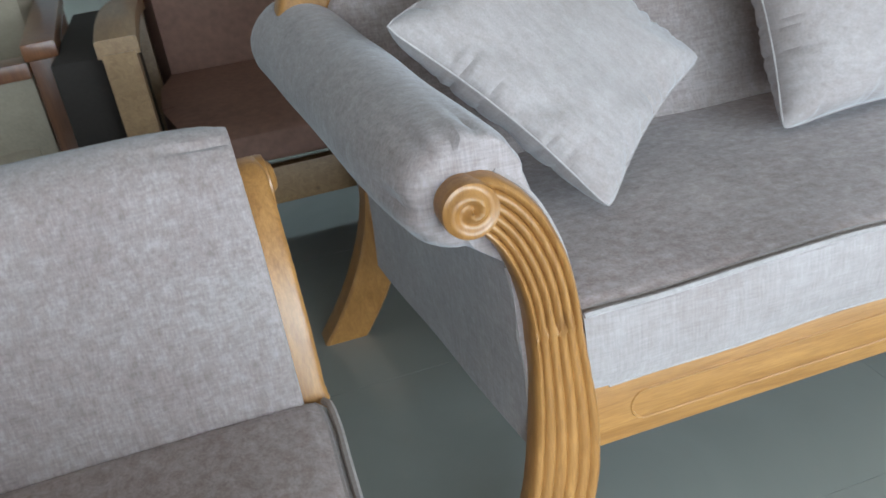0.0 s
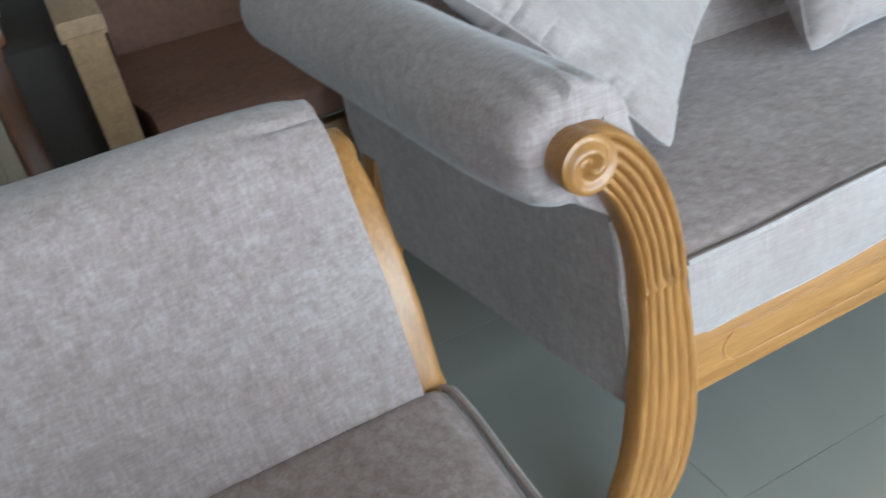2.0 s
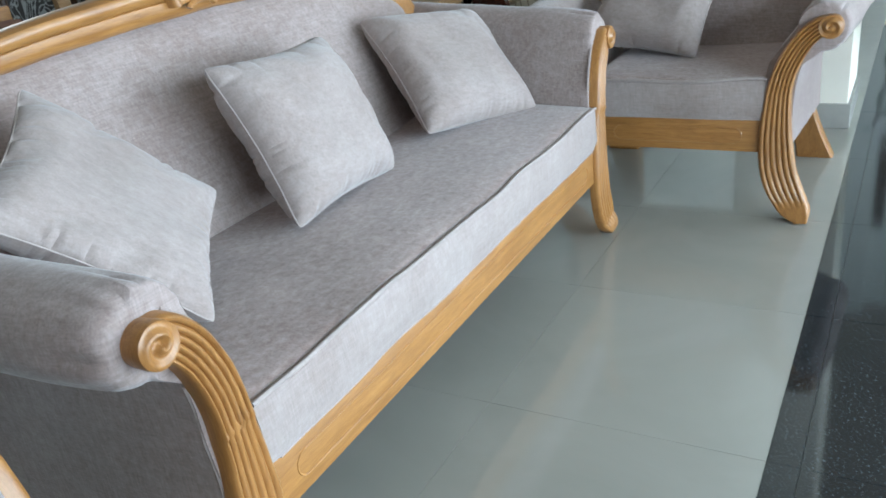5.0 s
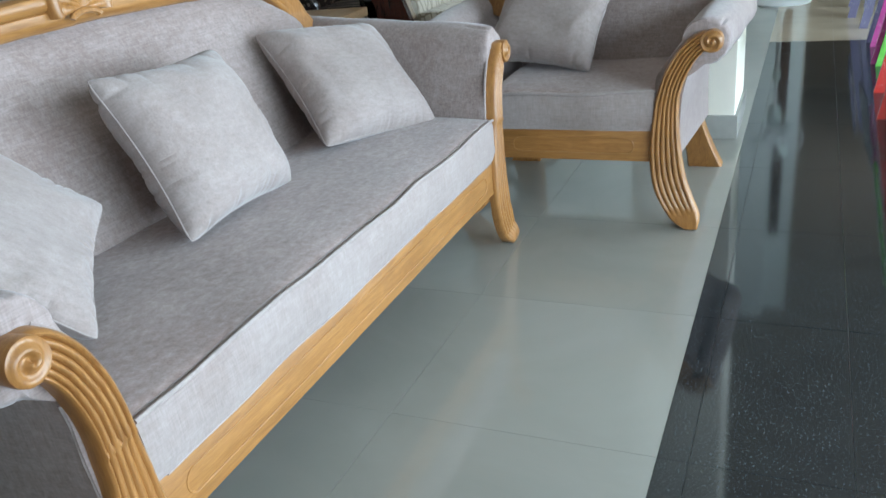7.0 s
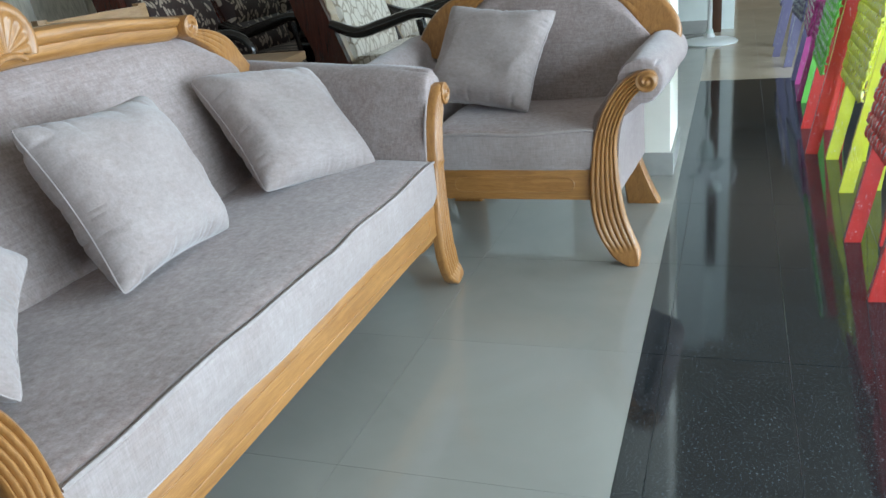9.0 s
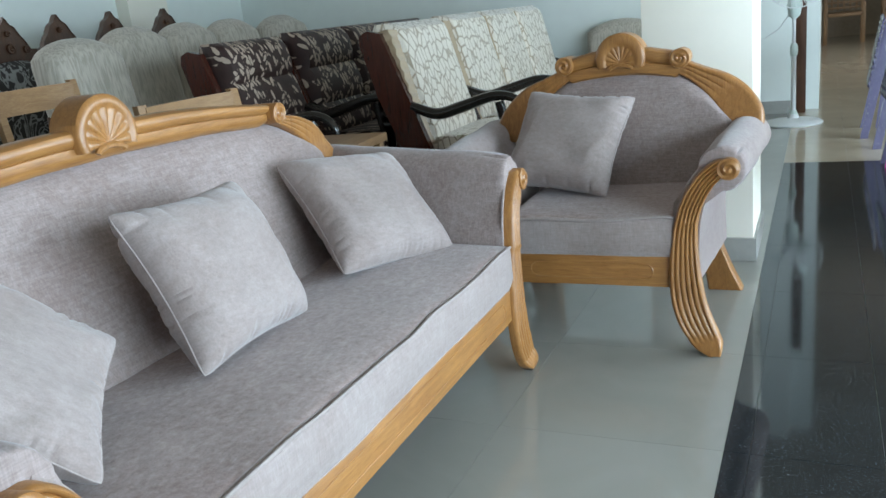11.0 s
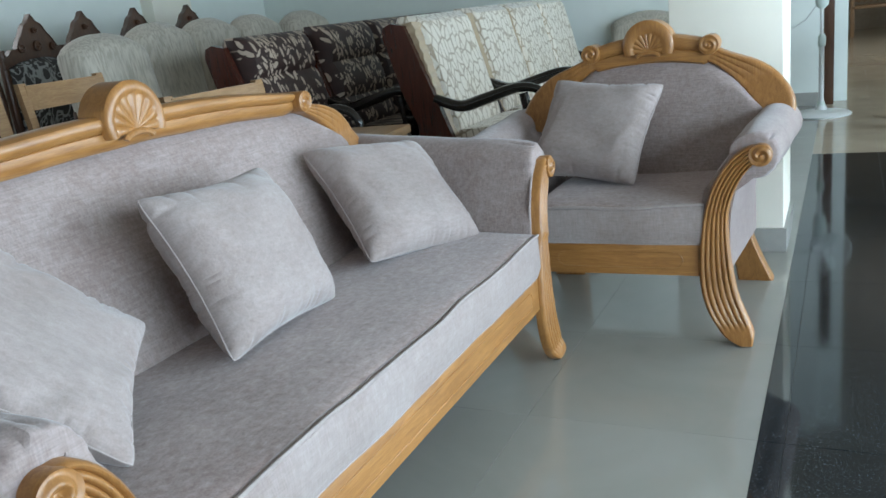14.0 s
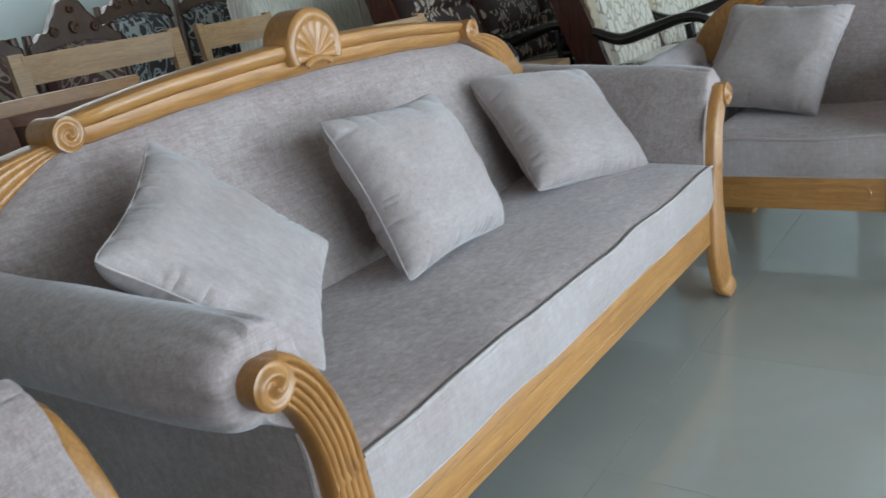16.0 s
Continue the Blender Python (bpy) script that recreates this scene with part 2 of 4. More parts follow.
def wrapped(name, color):
    """Glossy coloured plastic under a crumpled clear film."""
    m, nt, b = mat(name)
    f = noise_tex(nt, coords(nt, (1, 1, 0.4)), 55, 5, 0.7, 1.5)
    g = noise_tex(nt, coords(nt), 9, 3)
    base = ramp(nt, g, ((0.3, tuple(0.75 * c for c in color)), (0.7, color)))
    # highlights of the crumpled film painted pale into the base colour
    glint = ramp(nt, f, ((0.60, (0, 0, 0)), (0.70, (0.45, 0.45, 0.45))))
    nt.links.new(mix(nt, base, (0.55, 0.55, 0.55), glint), b.inputs["Base Color"])
    b.inputs["Roughness"].default_value = 0.22
    b.inputs["Coat Weight"].default_value = 0.7
    b.inputs["Coat Roughness"].default_value = 0.12
    bump(nt, b, f, 0.7, 0.006)
    return m


PLASTIC = {n: wrapped(n + "_film_wrapped_plastic", c) for n, c in
           (("red", (0.56, 0.026, 0.020)), ("yellow", (0.54, 0.57, 0.028)), ("green", (0.12, 0.46, 0.055)),
            ("pink", (0.46, 0.055, 0.25)), ("purple", (0.11, 0.10, 0.18)))}

# ---- building helpers ----


def thing(name, m, label, category, group="", kind=""):
    ob = new(name)
    ob.empty_display_size = 0.1
    ob.matrix_world = m
    return tagged(ob, label, category, group, kind)


def part(name, bm, material, parent=None, label="", smooth=True):
    bmesh.ops.recalc_face_normals(bm, faces=bm.faces)
    me = bpy.data.meshes.new(name)
    bm.to_mesh(me)
    bm.free()
    me.materials.append(material)
    if smooth:
        for p in me.polygons:
            p.use_smooth = True
        me.set_sharp_from_angle(angle=radians(38))
    ob = new(name, me)
    if parent:
        ob.parent = parent
    if label:
        ob["label"] = label
    return ob


def loft(bm, secs, closed=True, caps=True):
    rows = [[bm.verts.new(p) for p in s] for s in secs]
    n = len(rows[0])
    for a, b in zip(rows, rows[1:]):
        for i in range(n if closed else n - 1):
            j = (i + 1) % n
            bm.faces.new((a[i], a[j], b[j], b[i]))
    if caps and closed:
        bm.faces.new(rows[0])
        bm.faces.new(rows[-1][::-1])
    return rows


def box(bm, lo, hi, bevel=0.004, m=None):
    r = bmesh.ops.create_cube(bm, size=1)
    vs = r["verts"]
    for v in vs:
        v.co = Vector([(l + h) / 2 + c * (h - l) for l, h, c in zip(lo, hi, v.co)])
    if bevel:
        es = {e for v in vs for e in v.link_edges}
        out = bmesh.ops.bevel(bm, geom=list(es), offset=bevel, segments=2, affect="EDGES", profile=0.6)
        vs = list({v for f in out["faces"] for v in f.verts} | {v for v in vs if v.is_valid})
    if m is not None:
        bmesh.ops.transform(bm, matrix=m, verts=vs)
    return vs


def tube(bm, pts, r, n=8, caps=True):
    pts = [Vector(p) for p in pts]
    rs = r if isinstance(r, (list, tuple)) else [r] * len(pts)
    secs, up = [], Vector((0.31, 0.17, 0.93))
    for i, p in enumerate(pts):
        d = (pts[min(i + 1, len(pts) - 1)] - pts[max(i - 1, 0)]).normalized()
        a = d.cross(up)
        if a.length < 1e-3:
            a = d.cross(Vector((1, 0, 0)))
        a.normalize()
        b = d.cross(a)
        up = b * -1 if b.dot(up) < 0 else b
        b = up
        a = d.cross(b)
        secs.append([p + rs[i] * (math.cos(2 * math.pi * k / n) * a + math.sin(2 * math.pi * k / n) * b) for k in range(n)])
    loft(bm, secs, True, caps)


def resample(pts, n):
    """n points along a smooth curve through pts."""
    p = np.array(pts, float)
    q = np.vstack([2 * p[0] - p[1], p, 2 * p[-1] - p[-2]])
    out = []
    for i in range(1, len(q) - 2):
        for t in np.linspace(0, 1, 12, endpoint=False):
            a, b, c, d = q[i - 1], q[i], q[i + 1], q[i + 2]
            out.append(0.5 * (2 * b + (c - a) * t + (2 * a - 5 * b + 4 * c - d) * t * t + (3 * b - a - 3 * c + d) * t ** 3))
    out.append(p[-1])
    out = np.array(out)
    s = np.concatenate([[0], np.cumsum(np.linalg.norm(np.diff(out, axis=0), axis=1))])
    k = np.linspace(0, s[-1], n)
    return np.stack([np.interp(k, s, out[:, j]) for j in range(out.shape[1])], 1)


def wob(p, s, a, seed=0.0):
    return a * noise.noise(Vector((p[0] * s + seed, p[1] * s + 3.1 * seed, p[2] * s - seed)))


# ---- the carved teak seating set ----
LEG_IN = ((0.118, 0.002), (0.072, 0.030), (0.040, 0.068), (0.016, 0.118), (0.003, 0.18), (0.0, 0.25), (0.004, 0.317), (0.015, 0.408),
          (0.027, 0.465), (0.048, 0.533), (0.088, 0.602), (0.135, 0.643), (0.172, 0.648))
LEG_OUT = ((0.156, 0.004), (0.158, 0.040), (0.136, 0.10), (0.113, 0.165), (0.098, 0.25), (0.090, 0.33), (0.088, 0.40),
           (0.095, 0.46), (0.112, 0.515), (0.135, 0.560), (0.161, 0.590))
SCROLL_C, SCROLL_R = (0.170, 0.6170), 0.0325


def spiral_disc(bm, cx, cz, r, y0, y1, side=1, turns=2.0, lift=0.006):
    """A round boss along y with a spiral ridge on its front face."""
    n, k = 40, 14
    rings = []
    for i in range(k + 1):
        rr = r * i / k
        ring = []
        for j in range(n):
            a = 2 * math.pi * j / n
            ph = turns * 2 * math.pi * (rr / r) + a
            y = y0 - lift * (0.5 + 0.5 * math.cos(ph)) * min(1, 1.6 - 1.3 * rr / r)
            ring.append((cx + side * rr * math.cos(a), y, cz + rr * math.sin(a)))
        rings.append(ring)
    edge = [(cx + side * r * 1.04 * math.cos(2 * math.pi * j / n), y0 + 0.006, cz + r * 1.04 * math.sin(2 * math.pi * j / n)) for j in range(n)]
    back = [(cx + side * r * math.cos(2 * math.pi * j / n), y1, cz + r * math.sin(2 * math.pi * j / n)) for j in range(n)]
    rings[0] = [(cx + 0.0004 * math.cos(2 * math.pi * j / n), y0 - lift, cz + 0.0004 * math.sin(2 * math.pi * j / n)) for j in range(n)]
    loft(bm, rings + [edge, back], True, True)


def carved_leg(parent, xi, side, flare, lift):
    """Front leg and arm post, one sabre curve: reeded front, band at mid height, turned scroll on top."""
    n, m = 64, 37
    a, b = resample(LEG_IN, n), resample(LEG_OUT, n)
    for c in (a, b):
        for q in c:
            up = max(0.0, (q[1] - 0.42) / 0.2)
            q[0] += (0.008 * flare - 0.022 * (1 - flare)) * up
            q[1] += (lift + 0.005 * (1 - flare)) * up
    secs = []
    for i in range(n):
        s = i / (n - 1)
        zmid = 0.5 * (a[i][1] + b[i][1])
        sec = []
        for k in range(m):
            u = k / (m - 1)
            x, z = a[i] * (1 - u) + b[i] * u
            rim = min(1.0, min(u, 1 - u) / 0.08)
            reed = abs(math.sin(math.pi * 6 * u)) ** 0.6
            fade = min(1, max(0, (s - 0.08) / 0.06)) * min(1, max(0, (1 - s) / 0.06) + 0.25)
            band = max(0.0, 1 - abs(z - 0.440 + 0.12 * x) / 0.007)
            lower = 1.0 if z > 0.430 else 0.7
            y = -0.004 - 0.006 * math.sqrt(rim) - 0.0075 * reed * fade * lower * (1 - band) - 0.010 * band * rim
            y -= 0.024 * flare * max(0.0, 1 - s / 0.22) ** 1.5
            if s < 0.10:
                y -= 0.008 * math.sin(math.pi * min(1, s / 0.10)) + 0.004
            sec.append((side * (xi + x), y + wob((x, z, side), 40, 0.0012, xi), z))
        sec.append((side * (xi + b[i][0]), 0.014, b[i][1]))
        sec.append((side * (xi + a[i][0]), 0.014, a[i][1]))
        secs.append(sec)
    bm = bmesh.new()
    loft(bm, secs)
    leg = part("front_leg", bm, TEAK_Z, parent, "reeded sabre leg in golden teak")
    bm = bmesh.new()
    spiral_disc(bm, side * (xi + SCROLL_C[0] + 0.012 * flare - 0.022 * (1 - flare)), SCROLL_C[1] + lift + 0.005 * (1 - flare), SCROLL_R, -0.019, 0.014, side, 1.35, 0.010)
    part("scroll", bm, TEAK_Z, leg)


def back_leg(parent, xi, side, y, top, foot):
    """Flared back leg; top and foot: how far its inner edge stands outside the seat."""
    secs = []
    for t in np.linspace(0, 1, 14):
        z = 0.36 * (1 - t)
        o = top + (foot - top) * t ** 1.7
        w = 0.085 + 0.012 * t if foot > 0.1 else 0.050 + 0.075 * t ** 1.6
        yb = y + 0.06 * t ** 1.6
        secs.append([(side * (xi + o), yb - 0.028, z), (side * (xi + o + 0.006), yb - 0.034, z), (side * (xi + o + w - 0.006), yb - 0.034, z), (side * (xi + o + w), yb - 0.028, z),
                     (side * (xi + o + w), yb + 0.025, z), (side * (xi + o), yb + 0.025, z)])
    bm = bmesh.new()
    loft(bm, secs)
    part("back_leg", bm, TEAK_Z, parent)


def arm_pad(parent, xi, side, y0, y1, flare, lift, reach=0.0, splay=0.025, rise=0.035, drop=0.0, out=0.0):
    """Rolled upholstered arm: fat roll above, flat side panel below."""
    c, r = (0.162 - 0.020 * (1 - flare), 0.622 + 0.002 * (1 - flare) + 0.55 * lift + drop), 0.079 - 0.005 * flare
    roll = [(c[0] + r * math.cos(radians(d)), c[1] + r * math.sin(radians(d))) for d in range(176, -100, -6)]
    sec = [(0.0, 0.30), (0.002, 0.36), (0.008, 0.43), (0.018, 0.49), (0.040, 0.555 + drop)]
    first = len(sec) - 1
    sec += roll
    last = len(sec)
    sec += [(c[0] - 0.020, 0.530 + drop), (0.108, 0.485), (0.096, 0.42), (0.090, 0.35), (0.091, 0.28), (0.092, 0.235), (0.004, 0.235)]
    sec = [(x - 0.020 * (1 - flare) * max(0.0, (z - 0.42) / 0.11), z) if j >= last else (x, z) for j, (x, z) in enumerate(sec)]
    mid = (0.09, 0.48)
    ys = [y0 + 0.001, y0 + 0.003, y0 + 0.008, y0 + 0.016, y0 + 0.028] + list(np.linspace(y0 + 0.045, y1 - 0.04, 28)) + [y1 - 0.02, y1 - 0.006, y1]
    sh = [0.58, 0.70, 0.79, 0.865, 0.925] + [0.955, 0.975, 0.99] + [1.0] * 25 + [0.97, 0.90, 0.80]
    sh = [1 - (1 - f) * (1 - 0.55 * flare) for f in sh[:8]] + sh[8:]
    nose = (SCROLL_C[0] + 0.004 - 0.018 * (1 - flare), c[1] - 0.006)
    secs = []
    for y, f in zip(ys, sh):
        row = []
        for j, (x, z) in enumerate(sec):
            on_roll = first <= j < last
            cc, g = (nose, f if x > c[0] else 1 - 0.3 * (1 - f)) if on_roll else (mid, 1 - 0.04 * (1 - f))
            px, pz = cc[0] + (x - cc[0]) * g, cc[1] + (z - cc[1]) * g
            w = wob((px * 1.2, y * 0.6, pz), 9, 0.006, xi + side)
            if on_roll:
                ang = math.atan2(z - c[1], x - c[0])
                q = noise.noise(Vector((ang * 2.2 + xi, side * 3.0, 0.7)))
                w -= (0.013 + 0.12 * max(0.0, lift)) * max(0.0, math.sin(ang * 7 + 4 * q)) ** 6 * max(0.0, q + 0.45) * math.exp(-abs(y - y0 - 0.04) / 0.045)
                px += w * math.cos(ang)
                pz += w * math.sin(ang) + rise * (y - y0)
                px += splay * (y - y0)
            else:
                px += w * 0.5 + (splay - 0.025) * (y - y0)
            if z < 0.24:
                pz -= 0.07 * (y - y0)
            far = max(0.0, (y - y0) / (y1 - y0) - 0.3) / 0.7
            row.append((side * (xi + px + out), y + far * reach * 1.0, pz))
        secs.append(row)
    bm = bmesh.new()
    loft(bm, secs)
    pad = part("arm_pad", bm, FABRIC, parent)
    bm = bmesh.new()
    path = [(side * (xi + x - 0.001 - 0.020 * (1 - flare) * max(0.0, (z - 0.42) / 0.11)), y0 + 0.006, z) for x, z in resample(((0.120, 0.522), (0.106, 0.48), (0.094, 0.42), (0.088, 0.35), (0.089, 0.25)), 24)]
    tube(bm, path, 0.0045, 7)
    part("piping", bm, PIPING, pad, "grey welt cord")
    bm = bmesh.new()
    path = []
    for x, z in resample(LEG_IN[5:12], 26):
        up = max(0.0, (z - 0.42) / 0.2)
        path.append((side * (xi + x - 0.003 + (0.008 * flare - 0.022 * (1 - flare)) * up), y0 + 0.003, z + (lift + 0.005 * (1 - flare)) * up))
    tube(bm, path, 0.0042, 7)
    part("inner_piping", bm, FABRIC_PILLOW, pad, "pale welt cord along the leg")


def crest_low(x, xv):
    return 0.904 - 0.032 * (abs(x) / xv) ** 2 if xv > 0.4 else 0.846 - 0.026 * (abs(x) / xv) ** 2


def crest_top(x, xv):
    return 0.968 - 0.048 * (abs(x) / xv) ** 2.2 if xv > 0.4 else 0.940 - 0.036 * (abs(x) / xv) ** 1.6


# edges of the wing that falls from the crest to the arm, from the volute outwards: long sofa, armchairs
SOFA_WING = (((-0.009, 0.866), (0.047, 0.846), (0.125, 0.800), (0.176, 0.760), (0.211, 0.725), (0.225, 0.68), (0.229, 0.645)),
             ((0.004, 0.886), (0.065, 0.880), (0.138, 0.866), (0.219, 0.832), (0.277, 0.775), (0.303, 0.712), (0.304, 0.655)), 0.230)
CHAIR_WING = (((-0.012, 0.826), (0.028, 0.802), (0.078, 0.757), (0.122, 0.710), (0.152, 0.668), (0.166, 0.635), (0.172, 0.60)),
              ((0.004, 0.880), (0.045, 0.860), (0.100, 0.838), (0.165, 0.812), (0.222, 0.772), (0.264, 0.722), (0.286, 0.672), (0.288, 0.62)), 0.172)


def seat_back(parent, w, xv, yc, wing, xo):
    """Upholstered back with a bulging face, shaped to the frame above it."""
    wi = resample(wing[0], 40)
    half = xv + wing[2]
    spread = max(0.0, (w / 2 + 0.17) / half - 1)
    nx, nz = 61, 30
    front, rear = [], []
    for i in range(nx):
        u = -1 + 2 * i / (nx - 1)
        x = u * half
        if abs(x) < xv:
            top = crest_low(x, xv) + 0.01
        else:
            top = float(np.interp(abs(x) - xv, wi[:36, 0], wi[:36, 1])) + 0.008
        col, colb = [], []
        low = 0.40 + 0.20 * min(1.0, max(0.0, (abs(x) - w / 2 - 0.01) / 0.05))
        for k in range(nz):
            v = k / (nz - 1)
            z = low + (top - low) * v
            edge = min(1.0, (1 - abs(u)) / 0.12, (1 - v) / 0.14)
            puff = 0.040 * math.sin(math.pi / 2 * max(0, edge)) ** 0.8
            y = yc - 0.190 + (z - 0.45) * 0.40 + 0.045 - puff + wob((x, z, 1.0), 7, 0.006, w)
            xs = xo + x * (1 + spread * min(1.0, max(0.0, (0.70 - z) / 0.10)))
            col.append((xs, y, z))
            colb.append((xs, max(y + 0.03, yc - 0.02 + (z - 0.9) * 0.25), z))
        front.append(col)
        rear.append(colb)
    bm = bmesh.new()
    loft(bm, [f + r[::-1] for f, r in zip(front, rear)])
    return part("backrest", bm, FABRIC, parent)


def crest(parent, xv, yc, wing, xo):
    """Moulded crest rail with a shell at the middle, volutes at its ends and reeded wings that fall to the arms."""
    bm = bmesh.new()
    secs = []
    for x in np.linspace(-xv, xv, 41):
        lo, hi = crest_low(x, xv) + 0.022 * max(0.0, (abs(x) / xv - 0.93) / 0.07), crest_top(x, xv)
        h = hi - lo
        prof = ((-0.014, -0.015), (-0.028, -0.004), (-0.031, 0.12 * h), (-0.031, 0.36 * h), (-0.027, 0.40 * h), (-0.033, 0.45 * h), (-0.039, 0.56 * h),
                (-0.041, 0.72 * h), (-0.037, 0.88 * h), (-0.026, 0.97 * h), (-0.012, h), (0.012, h), (0.030, 0.9 * h), (0.034, -0.015))
        secs.append([(x + xo, yc + y, lo + z + wob((x, y, z), 9, 0.002)) for y, z in prof])
    loft(bm, secs)
    rail = part("crest_rail", bm, TEAK_X, parent, "moulded golden teak crest rail")
    # shell
    bm = bmesh.new()
    n, k, r, cz = 61, 22, 0.090 if xv > 0.4 else 0.092, 0.946 if xv > 0.4 else 0.898
    ribs, rim = (7.0, 0.70) if xv > 0.4 else (8.0, 0.56)
    rings = []
    for i in range(k + 1):
        f = i / k
        ring = []
        for j in range(n):
            a = math.pi * (-0.12 + 1.24 * j / (n - 1))
            if f < rim:
                y = -0.048 - (0.0065 if xv > 0.4 else 0.005) * abs(math.sin(a * ribs)) ** 0.6 * min(1, f * 2.2) * (0.9 if f > 0.12 else 0.2)
            else:
                y = -0.048 - 0.009 * max(0.0, math.sin(math.pi * (f - rim) / (1 - rim))) ** 0.6
            rr = max(0.002, r * f)
            ring.append((xo + rr * math.cos(a), yc + y, cz + rr * math.sin(a) - 0.02 * (1 - f)))
        rings.append(ring)
    rings.append([(x * 1.0, yc + 0.032, z) for x, y, z in rings[-1]])
    loft(bm, rings, False, False)
    bmesh.ops.contextual_create(bm, geom=[e for e in bm.edges if e.is_boundary])
    part("shell", bm, TEAK_Z, rail, "carved shell ornament")
    bm = bmesh.new()
    tube(bm, [(xo + 0.042 * math.cos(a), yc - 0.050, cz - 0.042 + 0.016 * math.sin(a)) for a in np.linspace(0.1, math.pi - 0.1, 14)], 0.008, 8)
    part("shell_base", bm, TEAK_Z, rail)
    for side in (-1, 1):
        bm = bmesh.new()
        spiral_disc(bm, xo + side * (xv - 0.004 if xv > 0.4 else xv + 0.002), 0.894 if xv > 0.4 else 0.884, 0.031 if xv > 0.4 else 0.034, yc - 0.056, yc + 0.034, side, 1.8)
        part("volute", bm, TEAK_Z, rail)
        a, b = resample(wing[0], 40), resample(wing[1], 40)
        secs = []
        for i in range(40):
            s = i / 39
            sec = []
            for q in range(25):
                u = q / 24
                x, z = a[i] * (1 - u) + b[i] * u
                lean = yc - 0.162 + (z - 0.40) * 0.40 if z < 0.86 else yc - 0.016
                lean = min(lean, yc - 0.016)
                reed = abs(math.sin(math.pi * 4 * u)) ** 0.35 * min(1, s * 5) * max(0.0, min(1, (0.62 - s) * 4))
                rim = math.sqrt(min(1, min(u, 1 - u) / 0.1))
                sec.append((xo + side * (xv + x), lean - 0.012 * rim - 0.0035 * reed, z))
            sec.append((xo + side * (xv + b[i][0]), yc + 0.03 + (b[i][1] - 0.9) * 0.15, b[i][1]))
            sec.append((xo + side * (xv + a[i][0]), yc + 0.03 + (a[i][1] - 0.9) * 0.15, a[i][1]))
            secs.append(sec)
        bm = bmesh.new()
        loft(bm, secs)
        part("wing", bm, TEAK_Z, parent, "reeded teak wing of the back frame")


def seat_cushion(parent, w, depth, seed):
    bm = bmesh.new()
    prof = ((0.012, 0.318), (-0.002, 0.323), (-0.010, 0.35), (-0.012, 0.40), (-0.008, 0.436), (0.002, 0.447), (0.018, 0.451), (0.10, 0.455),
            (0.22, 0.459), (0.34, 0.457), (depth, 0.450), (depth, 0.318))
    secs = []
    n = 48
    for i in range(n + 1):
        x = -w / 2 + w * i / n
        e = min(1.0, (w / 2 - abs(x)) / 0.02)
        f = 1 - 0.035 * (1 - math.sqrt(max(0, e * (2 - e))))
        row = []
        for y, z in prof:
            dz = 0.009 * noise.noise(Vector((x * 5, seed, z * 3))) if 0.42 < z < 0.452 else 0
            dz += 0.005 * noise.noise(Vector((x * 3.2, y * 4, seed + 4))) if z > 0.447 else 0
            dy = 0.007 * noise.noise(Vector((x * 6, seed + 9, z * 14))) if y < 0.01 else 0
            row.append((x, 0.2 + (y - 0.2) * (0.5 + 0.5 * f) + dy, 0.318 + (z - 0.318) * f + dz))
        secs.append(row)
    loft(bm, secs)
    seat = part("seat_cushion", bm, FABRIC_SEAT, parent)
    # paler cloth on the front: window light put into the colour
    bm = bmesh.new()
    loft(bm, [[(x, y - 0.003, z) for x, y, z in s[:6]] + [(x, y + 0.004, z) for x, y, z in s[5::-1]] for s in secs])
    part("front_boxing", bm, FABRIC_PILLOW, seat, "boxing strip, front light put into its paler colour")
    bm = bmesh.new()
    tube(bm, [(s[0][0], s[4][1] - 0.003, 0.5 * (s[4][2] + s[5][2]) + 0.003) for s in secs], 0.0045, 7)
    part("piping", bm, PIPING, seat, "grey welt cord along the front edge")
    bm = bmesh.new()
    tube(bm, [(s[0][0], s[1][1] - 0.0015, s[1][2] - 0.002) for s in secs[1:-1]], 0.0022, 6)
    part("lower_piping", bm, PIPING, seat)


def front_rail(parent, w):
    bm = bmesh.new()
    box(bm, (-w / 2 - 0.01, 0.0, 0.216), (w / 2 + 0.01, 0.032, 0.318), 0.003)
    rail = part("front_rail", bm, TEAK_X, parent)
    bm = bmesh.new()
    a, zc, h = w / 2 - 0.075, 0.267, 0.024
    pts = [(-a, zc + h), (a, zc + h)] + [(a + h * math.sin(t), zc + h * math.cos(t)) for t in np.linspace(0.2, math.pi - 0.2, 9)]
    pts += [(a, zc - h), (-a, zc - h)] + [(-a - h * math.sin(t), zc - h * math.cos(t)) for t in np.linspace(0.2, math.pi - 0.2, 9)]
    pts.append(pts[0])
    tube(bm, [(x, 0.0006, z) for x, z in pts], 0.0024, 6, False)
    part("rail_panel", bm, TEAK_X, rail, "raised panel moulding with round ends")
    bm = bmesh.new()
    box(bm, (-w / 2 - 0.05, 0.04, 0.220), (w / 2 + 0.05, 0.56, 0.314), 0.004)
    part("seat_frame", bm, TEAK_Y, parent)


